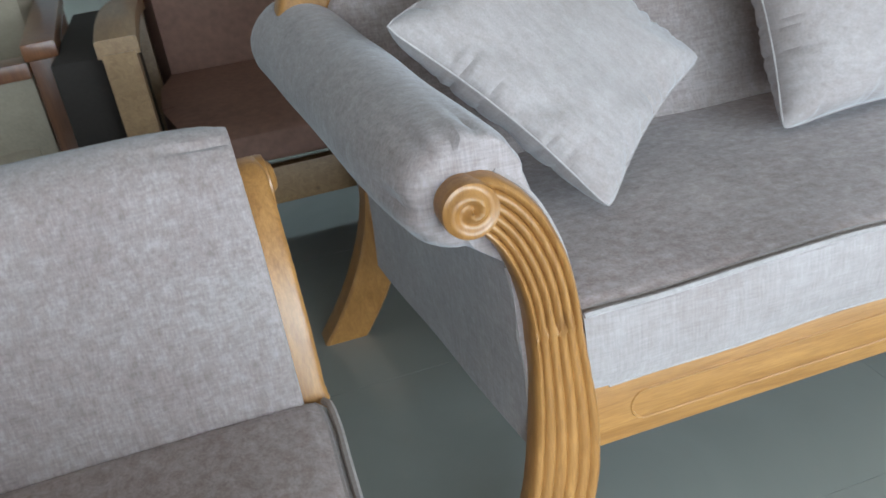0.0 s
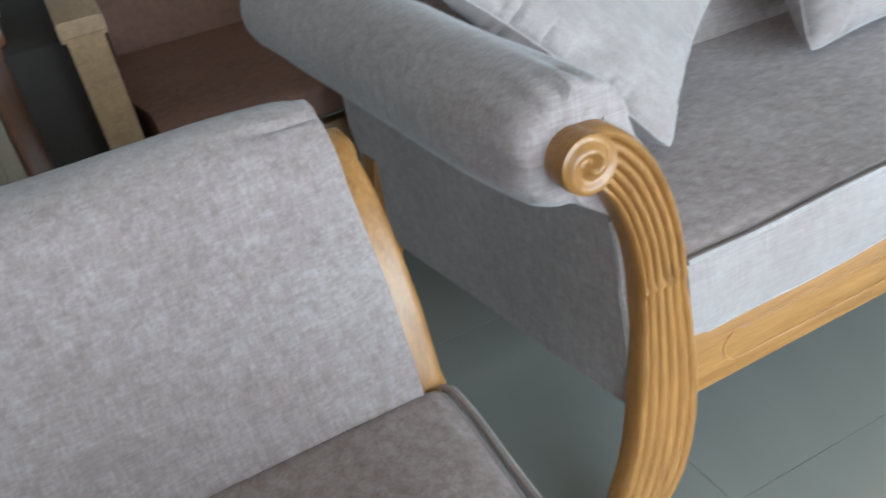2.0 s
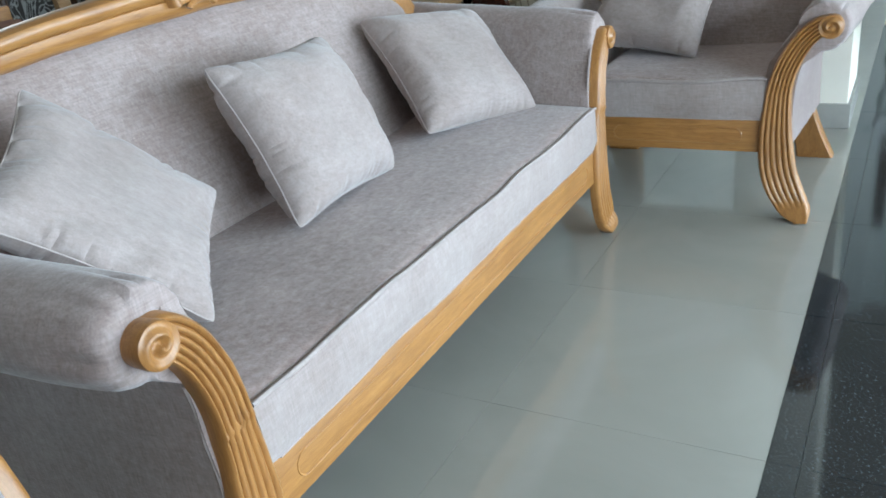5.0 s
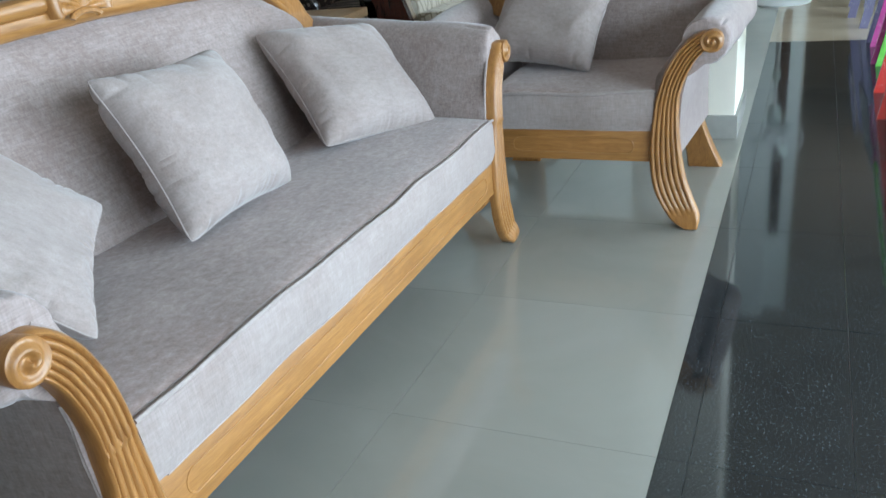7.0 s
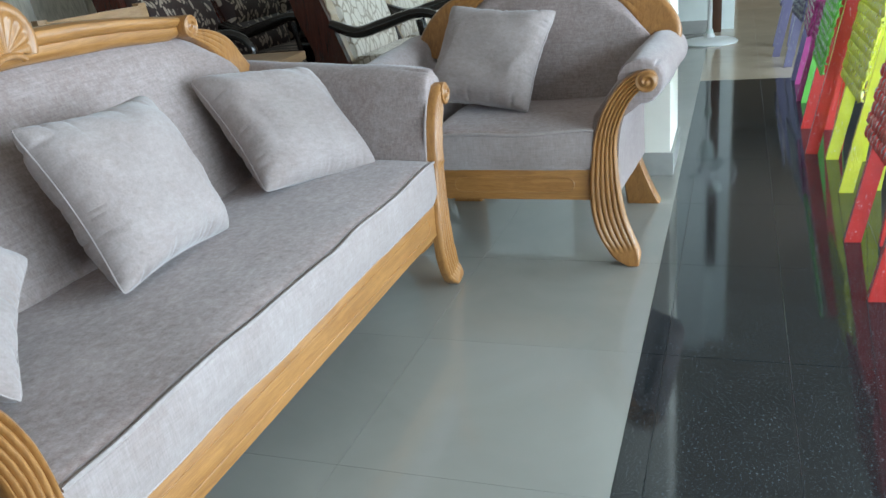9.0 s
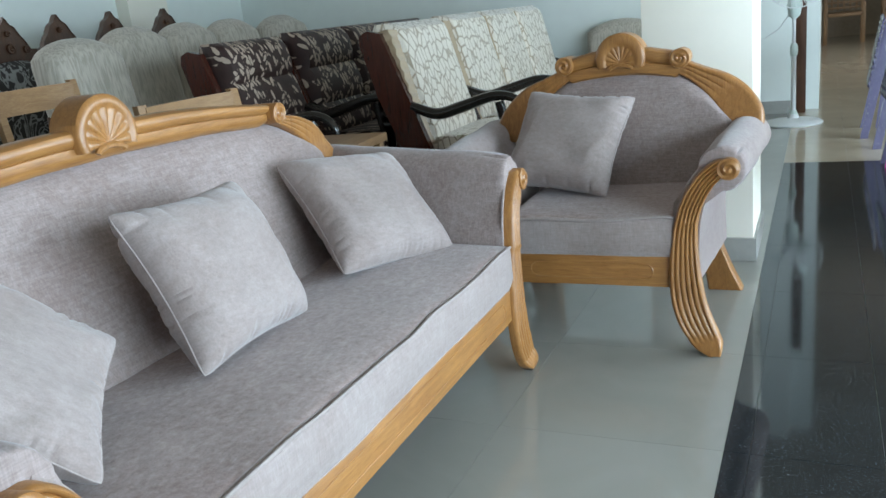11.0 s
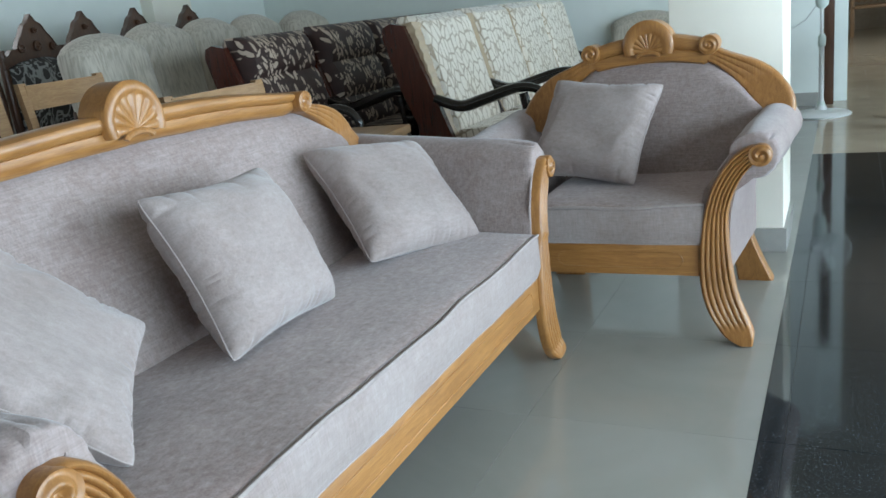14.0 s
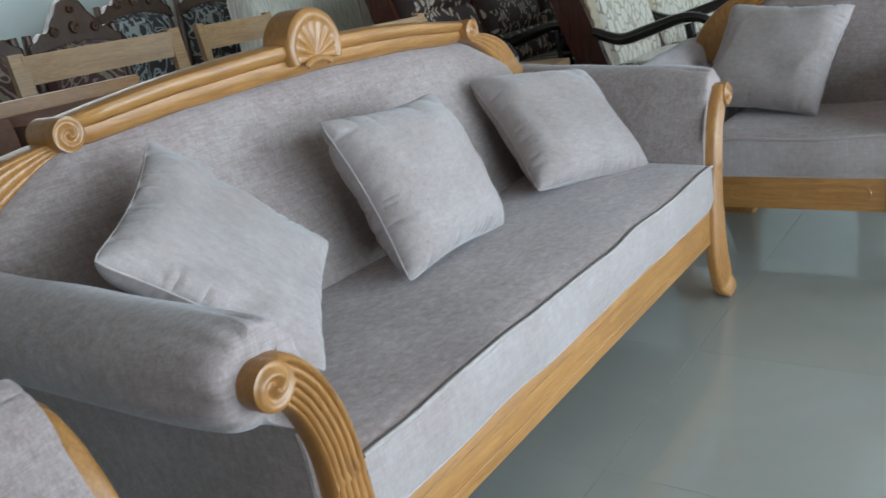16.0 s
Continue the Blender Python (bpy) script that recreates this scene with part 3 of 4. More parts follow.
def teak_seat(name, m, w, xv, label, category, seed, flare, foot, wing, xo, lift, pad):
    """One seat of the set; w between the arms, xv half the crest rail, xo its offset, pad the run of the arms."""
    t = thing(name, m, label, category, "carved teak seating set")
    yc = 0.69 if w > 1 else 0.64
    for side in (-1, 1):
        carved_leg(t, w / 2, side, flare, lift)
        back_leg(t, w / 2, side, *foot)
        arm_pad(t, w / 2, side, 0.012, yc + (0.06 if w > 1 else 0.03), flare, lift, *pad[max(0, side) % len(pad)])
    seat_back(t, w, xv, yc, wing, xo)
    crest(t, xv, yc, wing, xo)
    seat_cushion(t, w + 0.034, 0.53, seed)
    front_rail(t, w)
    bm = bmesh.new()
    box(bm, (-w / 2 - 0.06, yc - 0.085, 0.24), (w / 2 + 0.06, yc - 0.035, 0.60), 0.01)
    part("back_panel", bm, FABRIC, t)
    return t


teak_seat("three_seat_sofa", pose(0.80, 0, 0), 1.50, 0.662, "long grey-beige chenille sofa in carved golden teak", "sofa", 1.0, 0.0, (0.72, 0.060, 0.182), SOFA_WING, -0.033, 0.0, ((0.015, 0.100, 0.055),))
teak_seat("armchair", pose(1.90, -0.156, 0, 0, 0, -90), 0.51, 0.213, "grey-beige chenille armchair in carved teak beside the pillar", "armchair", 5.0, 1.0, (0.57, 0.02, 0.045), CHAIR_WING, 0.0, -0.018, ((0.0, 0.06, 0.01, -0.005, 0.065), (0.0, 0.05, 0.0, -0.020)))
teak_seat("armchair", pose(-0.296, -0.302, 0, 0, 0, 92) @ Matrix.Diagonal((1, 1, 0.98, 1)), 0.54, 0.21, "grey-beige chenille armchair in carved teak beside the sofa arm", "armchair", 9.0, 1.0, (0.57, 0.02, 0.045), CHAIR_WING, 0.0, 0.038, ((0.0, 0.025, 0.035, 0.022),))


# ---- cushions ----
def pillow(origin, ex, ey, label, seed, thick=0.084, rear=0.9):
    """A square scatter cushion; origin is its lowest corner, ex and ey run along its sides."""
    ex, ey = Vector(ex), Vector(ey)
    size, tall = ex.length * 1.04, ey.length * 1.04
    c = Vector(origin) + (ex + ey) / 2
    ex.normalize()
    skew = ey.normalized().dot(ex)
    ey = (ey - ex * ey.dot(ex)).normalized()
    m = Matrix.Translation(c) @ Matrix((ex, ey, ex.cross(ey))).transposed().to_4x4()
    t = thing("scatter_cushion", m, label, "cushion", "scatter cushions")
    n = 84
    rnd = random.Random(seed)
    creases = [[(rnd.uniform(-0.76, 0.76), rnd.uniform(0.016, 0.034), rnd.uniform(0.010, 0.024), rnd.uniform(0.03, 0.10)) for _ in range(rnd.randint(10, 16))] for _ in range(4)]
    bm = bmesh.new()
    grid = {}
    for s in (1, -1):
        for i in range(n + 1):
            for j in range(n + 1):
                u, v = -1 + 2 * i / n, -1 + 2 * j / n
                if s < 0 and (i in (0, n) or j in (0, n)):
                    grid[s, i, j] = grid[1, i, j]
                    continue
                x = u * (1 - 0.10 * (1 - v * v) * u * u)
                y = v * (1 - 0.095 * (1 - u * u) * v * v)
                tuck = 1 - 0.035 * (u * u * v * v) ** 6
                x, y = x * tuck, y * tuck
                e = (1 - u ** 4) * (1 - v ** 4)
                z = (thick if s > 0 else rear * thick) * max(0, e) ** 0.55
                ed = max(abs(u), abs(v))
                z += (0.010 * noise.noise(Vector((u * 1.7 + seed, v * 1.7, s * 2.0))) * e
                      + 0.009 * math.sin(9 * (u + 0.6 * v) + seed * 3 + 3 * noise.noise(Vector((u * 2, v * 2, seed)))) * max(0, ed - 0.55) * (1 - ed) * 8)
                for side, (along, gap) in enumerate(((u, 1 + v), (u, 1 - v), (v, 1 + u), (v, 1 - u))):
                    if gap < 0.5:
                        for at, wide, deep, run in creases[side]:
                            q = (along - at - 0.25 * (at - 0.1) * gap) / wide
                            if abs(q) < 3:
                                z -= deep * math.exp(-q * q) * math.exp(-gap / run) * (1 - math.exp(-26 * gap))
                grid[s, i, j] = bm.verts.new((x * size / 2 + skew * y * tall / 2, y * tall / 2, s * max(0, z)))
    for s in (1, -1):
        for i in range(n):
            for j in range(n):
                f = (grid[s, i, j], grid[s, i + 1, j], grid[s, i + 1, j + 1], grid[s, i, j + 1])
                bm.faces.new(f if s > 0 else f[::-1])
    part("cover", bm, FABRIC_PILLOW, t)
    bm = bmesh.new()
    h = size / 2
    line = [(u, -1) for u in np.linspace(-1, 1, 20)] + [(1, v) for v in np.linspace(-1, 1, 20)][1:]
    line += [(u, 1) for u in np.linspace(1, -1, 20)][1:] + [(-1, v) for v in np.linspace(1, -1, 20)][1:]
    pts = []
    for u, v in line:
        x = u * (1 - 0.10 * (1 - v * v) * u * u)
        y = v * (1 - 0.095 * (1 - u * u) * v * v)
        tuck = 1 - 0.035 * (u * u * v * v) ** 6
        x, y = x * tuck, y * tuck
        pts.append((x * h + skew * y * tall / 2, y * tall / 2, 0.0))
    tube(bm, pts, 0.0018, 6, False)
    part("seam", bm, PIPING, t)
    return t


pillow((0.172, 0.188, 0.474), (-0.252, 0.139, 0.277), (0.295, 0.236, 0.104), "pale grey-beige square cushion propped on a corner against the sofa arm", 1.3, rear=0.42)
pillow((0.549, 0.290, 0.476), (0.420, 0.033, -0.024), (-0.009, 0.156, 0.334), "pale grey-beige square cushion leaning on the sofa back", 4.1)
pillow((1.173, 0.325, 0.483), (0.374, -0.157, -0.048), (0.129, 0.258, 0.276), "pale grey-beige square cushion leaning in the sofa corner", 7.7)
pillow((2.117, -0.165, 0.464), (0.066, 0.400, 0.034), (0.214, -0.072, 0.306), "grey-beige square cushion leaning on the armchair back", 9.2)

# ---- the background of the showroom ----


def cushion_block(bm, lo, hi, r=0.04, lean=0.0, hump=0.0, tufts=0, seed=0.0, nx=16, nz=18):
    """A padded block; lean tips its top backwards, hump arches the top, tufts pinches horizontal rolls."""
    secs = []
    for i in range(nx + 1):
        u = i / nx
        x = lo[0] + (hi[0] - lo[0]) * u
        e = min(1.0, min(u, 1 - u) * (hi[0] - lo[0]) / r)
        e = math.sqrt(max(0.0, e * (2 - e)))
        top = hi[2] + hump * (math.sin(math.pi * u) ** 0.7 - 1)
        yc, hy = (lo[1] + hi[1]) / 2, (hi[1] - lo[1]) / 2
        fr, bk = [], []
        for k in range(nz + 1):
            v = k / nz
            z = lo[2] + (top - lo[2]) * v
            ez = min(1.0, min(v, 1 - v) * (top - lo[2]) / r)
            ez = math.sqrt(max(0.0, ez * (2 - ez)))
            th = hy * (0.25 + 0.75 * e * ez)
            if tufts:
                th *= 0.72 + 0.28 * abs(math.sin(math.pi * tufts * v)) ** 0.5
            w = 0.008 * noise.noise(Vector((x * 6 + seed, z * 6, seed)))
            off = lean * (z - lo[2])
            fr.append((x, yc - th + off + w, z))
            bk.append((x, yc + hy * (0.3 + 0.7 * e * ez) + off, z))
        secs.append(fr + bk[::-1])
    loft(bm, secs)


def scroll_arm(bm, x, y0, y1, z):
    """A dark arm that sweeps forward and curls under at its end."""
    pts = [(y1, z + 0.02), (y1 - 0.15, z - 0.03), (0.5 * (y0 + y1), z + 0.0), (y0 + 0.10, z + 0.05), (y0 - 0.02, z + 0.03), (y0 - 0.07, z - 0.04),
           (y0 - 0.04, z - 0.11), (y0 + 0.03, z - 0.12), (y0 + 0.05, z - 0.07), (y0 + 0.02, z - 0.05)]
    c = resample(pts, 40)
    r = [0.028 + 0.006 * math.sin(i / 39 * 6) for i in range(40)]
    tube(bm, [(x, a, b) for a, b in c], r, 10)


def showroom_seat(name, m, seats, w, cloth, label, category, group, frame, top=1.03, style="wing", seed=0.0):
    """A showroom sofa or chair: frame, seats with their back cushions, arms."""
    t = thing(name, m, label, category, group)
    W = seats * w
    for k in range(seats):
        x0 = -W / 2 + k * w + 0.004
        x1 = x0 + w - 0.008
        bm = bmesh.new()
        cushion_block(bm, (x0, 0.0, 0.28), (x1, 0.58, 0.46), 0.05, seed=seed + k)
        part("seat_cushion", bm, cloth, t)
        bm = bmesh.new()
        if style == "hump":
            cushion_block(bm, (x0 - 0.01, 0.50, 0.40), (x1 + 0.01, 0.74, top), 0.10, 0.16, 0.10, seed=seed + k)
        elif style == "tuft":
            cushion_block(bm, (x0, 0.50, 0.40), (x1, 0.72, top), 0.07, 0.20, 0.0, 3, seed + k, nz=30)
        else:
            cushion_block(bm, (x0, 0.50, 0.40), (x1, 0.70, top), 0.07, 0.26, 0.0, seed=seed + k)
        cushion = part("back_cushion", bm, cloth, t)
        if style == "wing":
            for s, xe in ((-1, x0 - 0.003), (1, x1 + 0.003)):
                bm = bmesh.new()
                rows = []
                for i in range(41):
                    v = i / 40
                    z = 0.42 + (top - 0.46) * v
                    g = 0.012 * math.sin(v * 60 + s)
                    yb = 0.50 + 0.26 * (z - 0.40)
                    rows.append([(xe - s * 0.05, yb + 0.02, z), (xe + s * (0.012 + g), yb + 0.05, z + 0.01), (xe + s * (0.018 - g), yb + 0.11, z), (xe - s * 0.05, yb + 0.17, z)])
                loft(bm, rows)
                part("ruffle", bm, RUFFLE, cushion, "gathered champagne satin side")
    for s in (-1, 1):
        xs = s * (W / 2 + 0.03)
        bm = bmesh.new()
        prof = ((0.46, 0.0), (0.58, 0.0), (0.66, 0.30), (0.82, 0.70), (0.90, top - 0.10), (0.89, top - 0.05), (0.84, top - 0.03), (0.76, top - 0.05), (0.60, 0.62), (0.50, 0.34))
        loft(bm, [[(xs - 0.022, y, z) for y, z in prof], [(xs + 0.022, y, z) for y, z in prof]])
        if style == "hump":
            bm.free()
        else:
            part("side_frame", bm, frame, t)
        bm = bmesh.new()
        if style == "hump":
            cushion_block(bm, (xs - 0.08, 0.0, 0.20), (xs + 0.08, 0.66, 0.64), 0.07, seed=seed + s)
            part("arm", bm, cloth, t)
        else:
            scroll_arm(bm, xs, 0.02, 0.62, 0.62)
            part("arm", bm, EBONY, t, "black lacquered scroll arm")
            bm = bmesh.new()
            tube(bm, [(xs, 0.04, 0.0), (xs, 0.06, 0.2), (xs, 0.05, 0.42), (xs, 0.09, 0.64)], [0.03, 0.026, 0.03, 0.026], 10)
            part("front_leg", bm, EBONY, t)
    bm = bmesh.new()
    box(bm, (-W / 2 - 0.02, 0.02, 0.20), (W / 2 + 0.02, 0.60, 0.29), 0.006)
    part("base", bm, frame, t)
    bm = bmesh.new()
    box(bm, (-W / 2, 0.74, 0.22), (W / 2, 0.765, 0.80), 0.006, pose(0, 0, 0) )
    part("back_board", bm, frame, t)
    if style == "hump":
        for sx in (-1, 1):
            bm = bmesh.new()
            tube(bm, [(sx * (W / 2 - 0.05), 0.06, 0), (sx * (W / 2 - 0.05), 0.06, 0.21)], [0.022, 0.03], 10)
            part("front_leg", bm, frame, t)
    return t


showroom_seat("easy_chair", pose(4.00, 0.66, 0), 1, 0.74, PEBBLE_CLOTH, "cream pebble-patterned easy chair with black scroll arms", "easy chair", "cream pebble-patterned set", MAHOGANY, 1.105, "wing", 2.0)
showroom_seat("cream_sofa", pose(5.40, 0.66, 0), 3, 0.66, PEBBLE_CLOTH, "cream pebble-patterned three-seat sofa with black scroll arms", "sofa", "cream pebble-patterned set", MAHOGANY, 1.115, "wing", 6.0)
showroom_seat("easy_chair", pose(3.53, 1.58, 0), 1, 0.68, LEAF_CLOTH, "dark brown leaf-patterned high-backed easy chair", "easy chair", "brown leaf-patterned set", MAHOGANY, 1.10, "tuft", 12.0)
showroom_seat("brown_sofa", pose(4.98, 1.58, 0), 3, 0.66, LEAF_CLOTH, "dark brown leaf-patterned high-backed three-seat sofa", "sofa", "brown leaf-patterned set", MAHOGANY, 1.115, "tuft", 15.0)
showroom_seat("ribbed_chair", pose(3.00, 2.38, 0), 1, 0.56, STRIPE_CLOTH, "pale ribbed armchair with a rounded back", "armchair", "pale ribbed set", CARVED, 1.215, "hump", 21.0)
showroom_seat("ribbed_sofa", pose(4.33, 2.70, 0), 3, 0.535, STRIPE_CLOTH, "pale ribbed three-seat sofa with three rounded humps", "sofa", "pale ribbed set", CARVED, 1.265, "hump", 24.0)
showroom_seat("ribbed_chair", pose(5.80, 2.86, 0), 1, 0.60, STRIPE_CLOTH, "pale ribbed armchair with a rounded back by the wall", "armchair", "pale ribbed set", CARVED, 1.27, "hump", 27.0)
showroom_seat("wrapped_armchair", pose(6.46, 0.77, 0, 0, 0, -90) @ Matrix.Diagonal((1, 0.64, 1, 1)), 1, 0.62, STRIPE_CLOTH, "pale armchair wrapped in clear film", "armchair", "", CARVED, 0.92, "hump", 31.0)


def carved_chair(m, cloth, seed, label):
    """High-backed chair with a pierced, peaked walnut crest."""
    t = thing("carved_chair", m, label, "chair", "carved high-backed chairs")
    n = 33
    bm = bmesh.new()
    lo, hi = [], []
    for i in range(n):
        u = -1 + 2 * i / (n - 1)
        a = abs(u)
        z = 1.02 + 0.085 * (1 - a ** 3) + 0.165 * max(0, 1 - a / 0.52) ** 0.75 + 0.008 * math.cos(a * 26)
        hi.append((0.27 * u, z))
        lo.append((0.27 * u, 0.97 + 0.05 * (1 - u * u)))
    secs = [[(x, 0.50 + s, z) for x, z in lo] + [(x, 0.50 + s + 0.01, z) for x, z in hi[::-1]] for s in (-0.02, -0.03, 0.02, 0.012)]
    loft(bm, secs)
    cr = part("crest", bm, CARVED, t, "peaked carved walnut crest")
    for u, z, r in ((0, 1.18, 0.018), (-0.12, 1.08, 0.024), (0.12, 1.08, 0.024), (0, 1.09, 0.03)):
        bm = bmesh.new()
        spiral_disc(bm, u, z, r, 0.468, 0.50, 1, 1.5, 0.008)
        part("rosette", bm, CARVED, cr)
    for s in (-1, 1):
        bm = bmesh.new()
        tube(bm, [(s * 0.26, 0.56, 0), (s * 0.26, 0.50, 0.42), (s * 0.265, 0.50, 0.8), (s * 0.25, 0.52, 1.08)], [0.022, 0.026, 0.03, 0.024], 10)
        part("back_post", bm, CARVED, t)
        bm = bmesh.new()
        tube(bm, [(s * 0.24, 0.03, 0), (s * 0.25, 0.05, 0.2), (s * 0.24, 0.04, 0.42)], [0.018, 0.028, 0.032], 10)
        part("front_leg", bm, CARVED, t)
    bm = bmesh.new()
    cushion_block(bm, (-0.235, 0.43, 0.52), (0.235, 0.53, 1.02), 0.05, 0.04, 0.04, seed=seed)
    part("back_cushion", bm, cloth, t)
    bm = bmesh.new()
    cushion_block(bm, (-0.26, 0.0, 0.38), (0.26, 0.50, 0.50), 0.05, seed=seed + 1)
    part("seat_cushion", bm, cloth, t)
    bm = bmesh.new()
    box(bm, (-0.26, 0.0, 0.33), (0.26, 0.50, 0.39), 0.006)
    part("seat_rail", bm, CARVED, t)
    return t


for k, (cx, cy) in enumerate(((2.74, 3.56), (3.35, 3.58), (3.78, 3.60), (4.25, 3.58), (4.84, 3.60))):
    carved_chair(pose(cx, cy, 0, 0, 0, 3 - 2 * k) @ Matrix.Diagonal((1.04, 1, 1.102, 1)), SWIRL_CLOTH, 40 + k, "carved walnut chair in black and silver swirl cloth")
for k, (cx, cy) in enumerate(((1.25, 2.80), (1.85, 2.86), (0.65, 2.72))):
    carved_chair(pose(cx, cy, 0, 0, 0, 2), MAROON_CLOTH, 50 + k, "carved walnut chair in maroon figured cloth")


def dining_chair(m, seed):
    t = thing("dining_chair", m, "plain pale rubberwood dining chair with an open slat back", "chair", "pale dining chairs")
    for s in (-1, 1):
        bm = bmesh.new()
        loft(bm, [[(s * 0.21 + dx, y + dy, z) for dx, dy in ((-0.018, -0.014), (0.018, -0.014), (0.018, 0.014), (-0.018, 0.014))]
                  for y, z in ((0.44, 0), (0.41, 0.45), (0.42, 0.7), (0.46, 1.0))])
        part("back_post", bm, PALE_WOOD, t)
        bm = bmesh.new()
        box(bm, (s * 0.19 - 0.02, 0.0, 0), (s * 0.19 + 0.02, 0.04, 0.44), 0.004)
        part("front_leg", bm, PALE_WOOD, t)
    for name, z0, z1, y in (("top_rail", 0.89, 0.99, 0.445), ("lower_rail", 0.62, 0.67, 0.417)):
        bm = bmesh.new()
        loft(bm, [[(x, y + 0.02 * (1 - (x / 0.2) ** 2) + dy, z) for dy, z in ((-0.010, z0), (0.010, z0), (0.016, z1), (-0.004, z1))] for x in np.linspace(-0.2, 0.2, 9)])
        part(name, bm, PALE_WOOD, t)
    bm = bmesh.new()
    box(bm, (-0.22, -0.01, 0.44), (0.22, 0.43, 0.47), 0.008)
    part("seat", bm, PALE_WOOD, t)


for cx, cy, rz, wide in ((1.92, 1.74, 3, 1.0), (1.22, 1.72, 2, 1.65)):
    dining_chair(pose(cx, cy, 0, 0, 0, rz) @ Matrix.Diagonal((wide, 1, 1.02, 1)), cx)
dining_chair(pose(1.80, 0.88, 0, 0, 0, -3) @ Matrix.Diagonal((1.15, 0.95, 0.93, 1)), 3.0)


def suede_sofa(m):
    """Low sofa with square teak arms and brown suede cushions."""
    t = thing("suede_sofa", m, "brown suede sofa with square teak arms behind the long sofa", "sofa")
    W = 1.50
    for s in (-1, 1):
        x = s * W / 2
        bm = bmesh.new()
        c = resample(((-0.03, 0.690), (0.10, 0.705), (0.30, 0.70), (0.50, 0.68), (0.66, 0.66)), 14)
        loft(bm, [[(x - 0.04, y, z - 0.035), (x + 0.04, y, z - 0.035), (x + 0.04, y, z - 0.004), (x + 0.034, y, z), (x - 0.034, y, z), (x - 0.04, y, z - 0.004)] for y, z in c])
        part("armrest", bm, TEAK_Y, t, "bowed teak armrest")
        bm = bmesh.new()
        loft(bm, [[(x - 0.032, y - a, z), (x + 0.032, y - a, z), (x + 0.032, y + a, z), (x - 0.032, y + a, z)] for y, z, a in ((0.03, 0, 0.028), (0.02, 0.3, 0.03), (0.0, 0.662, 0.034))])
        part("front_post", bm, TEAK_Y, t)
        bm = bmesh.new()
        box(bm, (x - 0.03, 0.62, 0), (x + 0.03, 0.68, 0.66), 0.004)
        part("back_post", bm, TEAK_Y, t)
        # near-black block added where the gap outside the arm lies in shade
        bm = bmesh.new()
        box(bm, (min(x, x + s * 0.14), 0.05, 0.08), (max(x, x + s * 0.14), 0.63, 0.645), 0.006)
        part("shade_block", bm, GAP_SHADE, t, "near-black block in place of shade beside the arm")
    bm = bmesh.new()
    box(bm, (-W / 2 + 0.03, 0.0, 0.265), (W / 2 - 0.03, 0.035, 0.352), 0.004)
    part("front_rail", bm, TEAK_Y, t)
    for k in range(3):
        x0 = -W / 2 + 0.035 + k * 0.477
        bm = bmesh.new()
        cushion_block(bm, (x0 - 0.003, -0.02, 0.352), (x0 + 0.477, 0.66, 0.465), 0.03, seed=k + 60)
        part("seat_cushion", bm, LEATHER, t)
        bm = bmesh.new()
        cushion_block(bm, (x0 - 0.004, 0.56, 0.40), (x0 + 0.478, 0.75, 0.86), 0.03, 0.10, seed=k + 70)
        part("back_cushion", bm, LEATHER, t)
    bm = bmesh.new()
    box(bm, (-W / 2, 0.76, 0.80), (W / 2, 0.80, 0.90), 0.008)
    part("top_rail", bm, TEAK_X, t)
    bm = bmesh.new()
    box(bm, (-W / 2, 0.765, 0.20), (W / 2, 0.79, 0.80), 0.004)
    part("back_board", bm, TEAK_Y, t)


suede_sofa(pose(0.27, 0.955, 0))


def tan_chair(m):
    t = thing("tan_armchair", m, "tan cloth armchair with a reddish teak frame", "armchair")
    for s in (-1, 1):
        bm = bmesh.new()
        box(bm, (s * 0.31 - 0.03, 0.0, 0), (s * 0.31 + 0.03, 0.06, 0.60), 0.005)
        part("front_post", bm, RED_TEAK, t)
        bm = bmesh.new()
        box(bm, (s * 0.31 - 0.035, -0.03, 0.60), (s * 0.31 + 0.035, 0.66, 0.635), 0.008)
        part("armrest", bm, RED_TEAK, t)
        bm = bmesh.new()
        box(bm, (s * 0.31 - 0.03, 0.60, 0), (s * 0.31 + 0.03, 0.66, 0.60), 0.005)
        part("back_post", bm, RED_TEAK, t)
    bm = bmesh.new()
    cushion_block(bm, (-0.275, -0.01, 0.28), (0.275, 0.60, 0.46), 0.05, seed=81)
    part("seat_cushion", bm, TAN_CLOTH, t)
    bm = bmesh.new()
    cushion_block(bm, (-0.275, 0.54, 0.42), (0.275, 0.68, 0.90), 0.05, 0.15, seed=82)
    part("back_cushion", bm, TAN_CLOTH, t)
    bm = bmesh.new()
    box(bm, (-0.278, 0.006, 0.06), (0.278, 0.05, 0.565), 0.012)
    part("front_panel", bm, TAN_CLOTH, t, "tan upholstered panel")
    bm = bmesh.new()
    box(bm, (-0.278, -0.02, 0.567), (0.278, 0.06, 0.60), 0.006)
    part("front_rail", bm, RED_TEAK, t)
    bm = bmesh.new()
    box(bm, (-0.28, 0.06, 0.18), (0.28, 0.62, 0.28), 0.005)
    part("seat_frame", bm, RED_TEAK, t)


tan_chair(pose(-0.955, 1.10, 0, 0, 0, 4) @ Matrix.Diagonal((1, 1, 1.07, 1)))


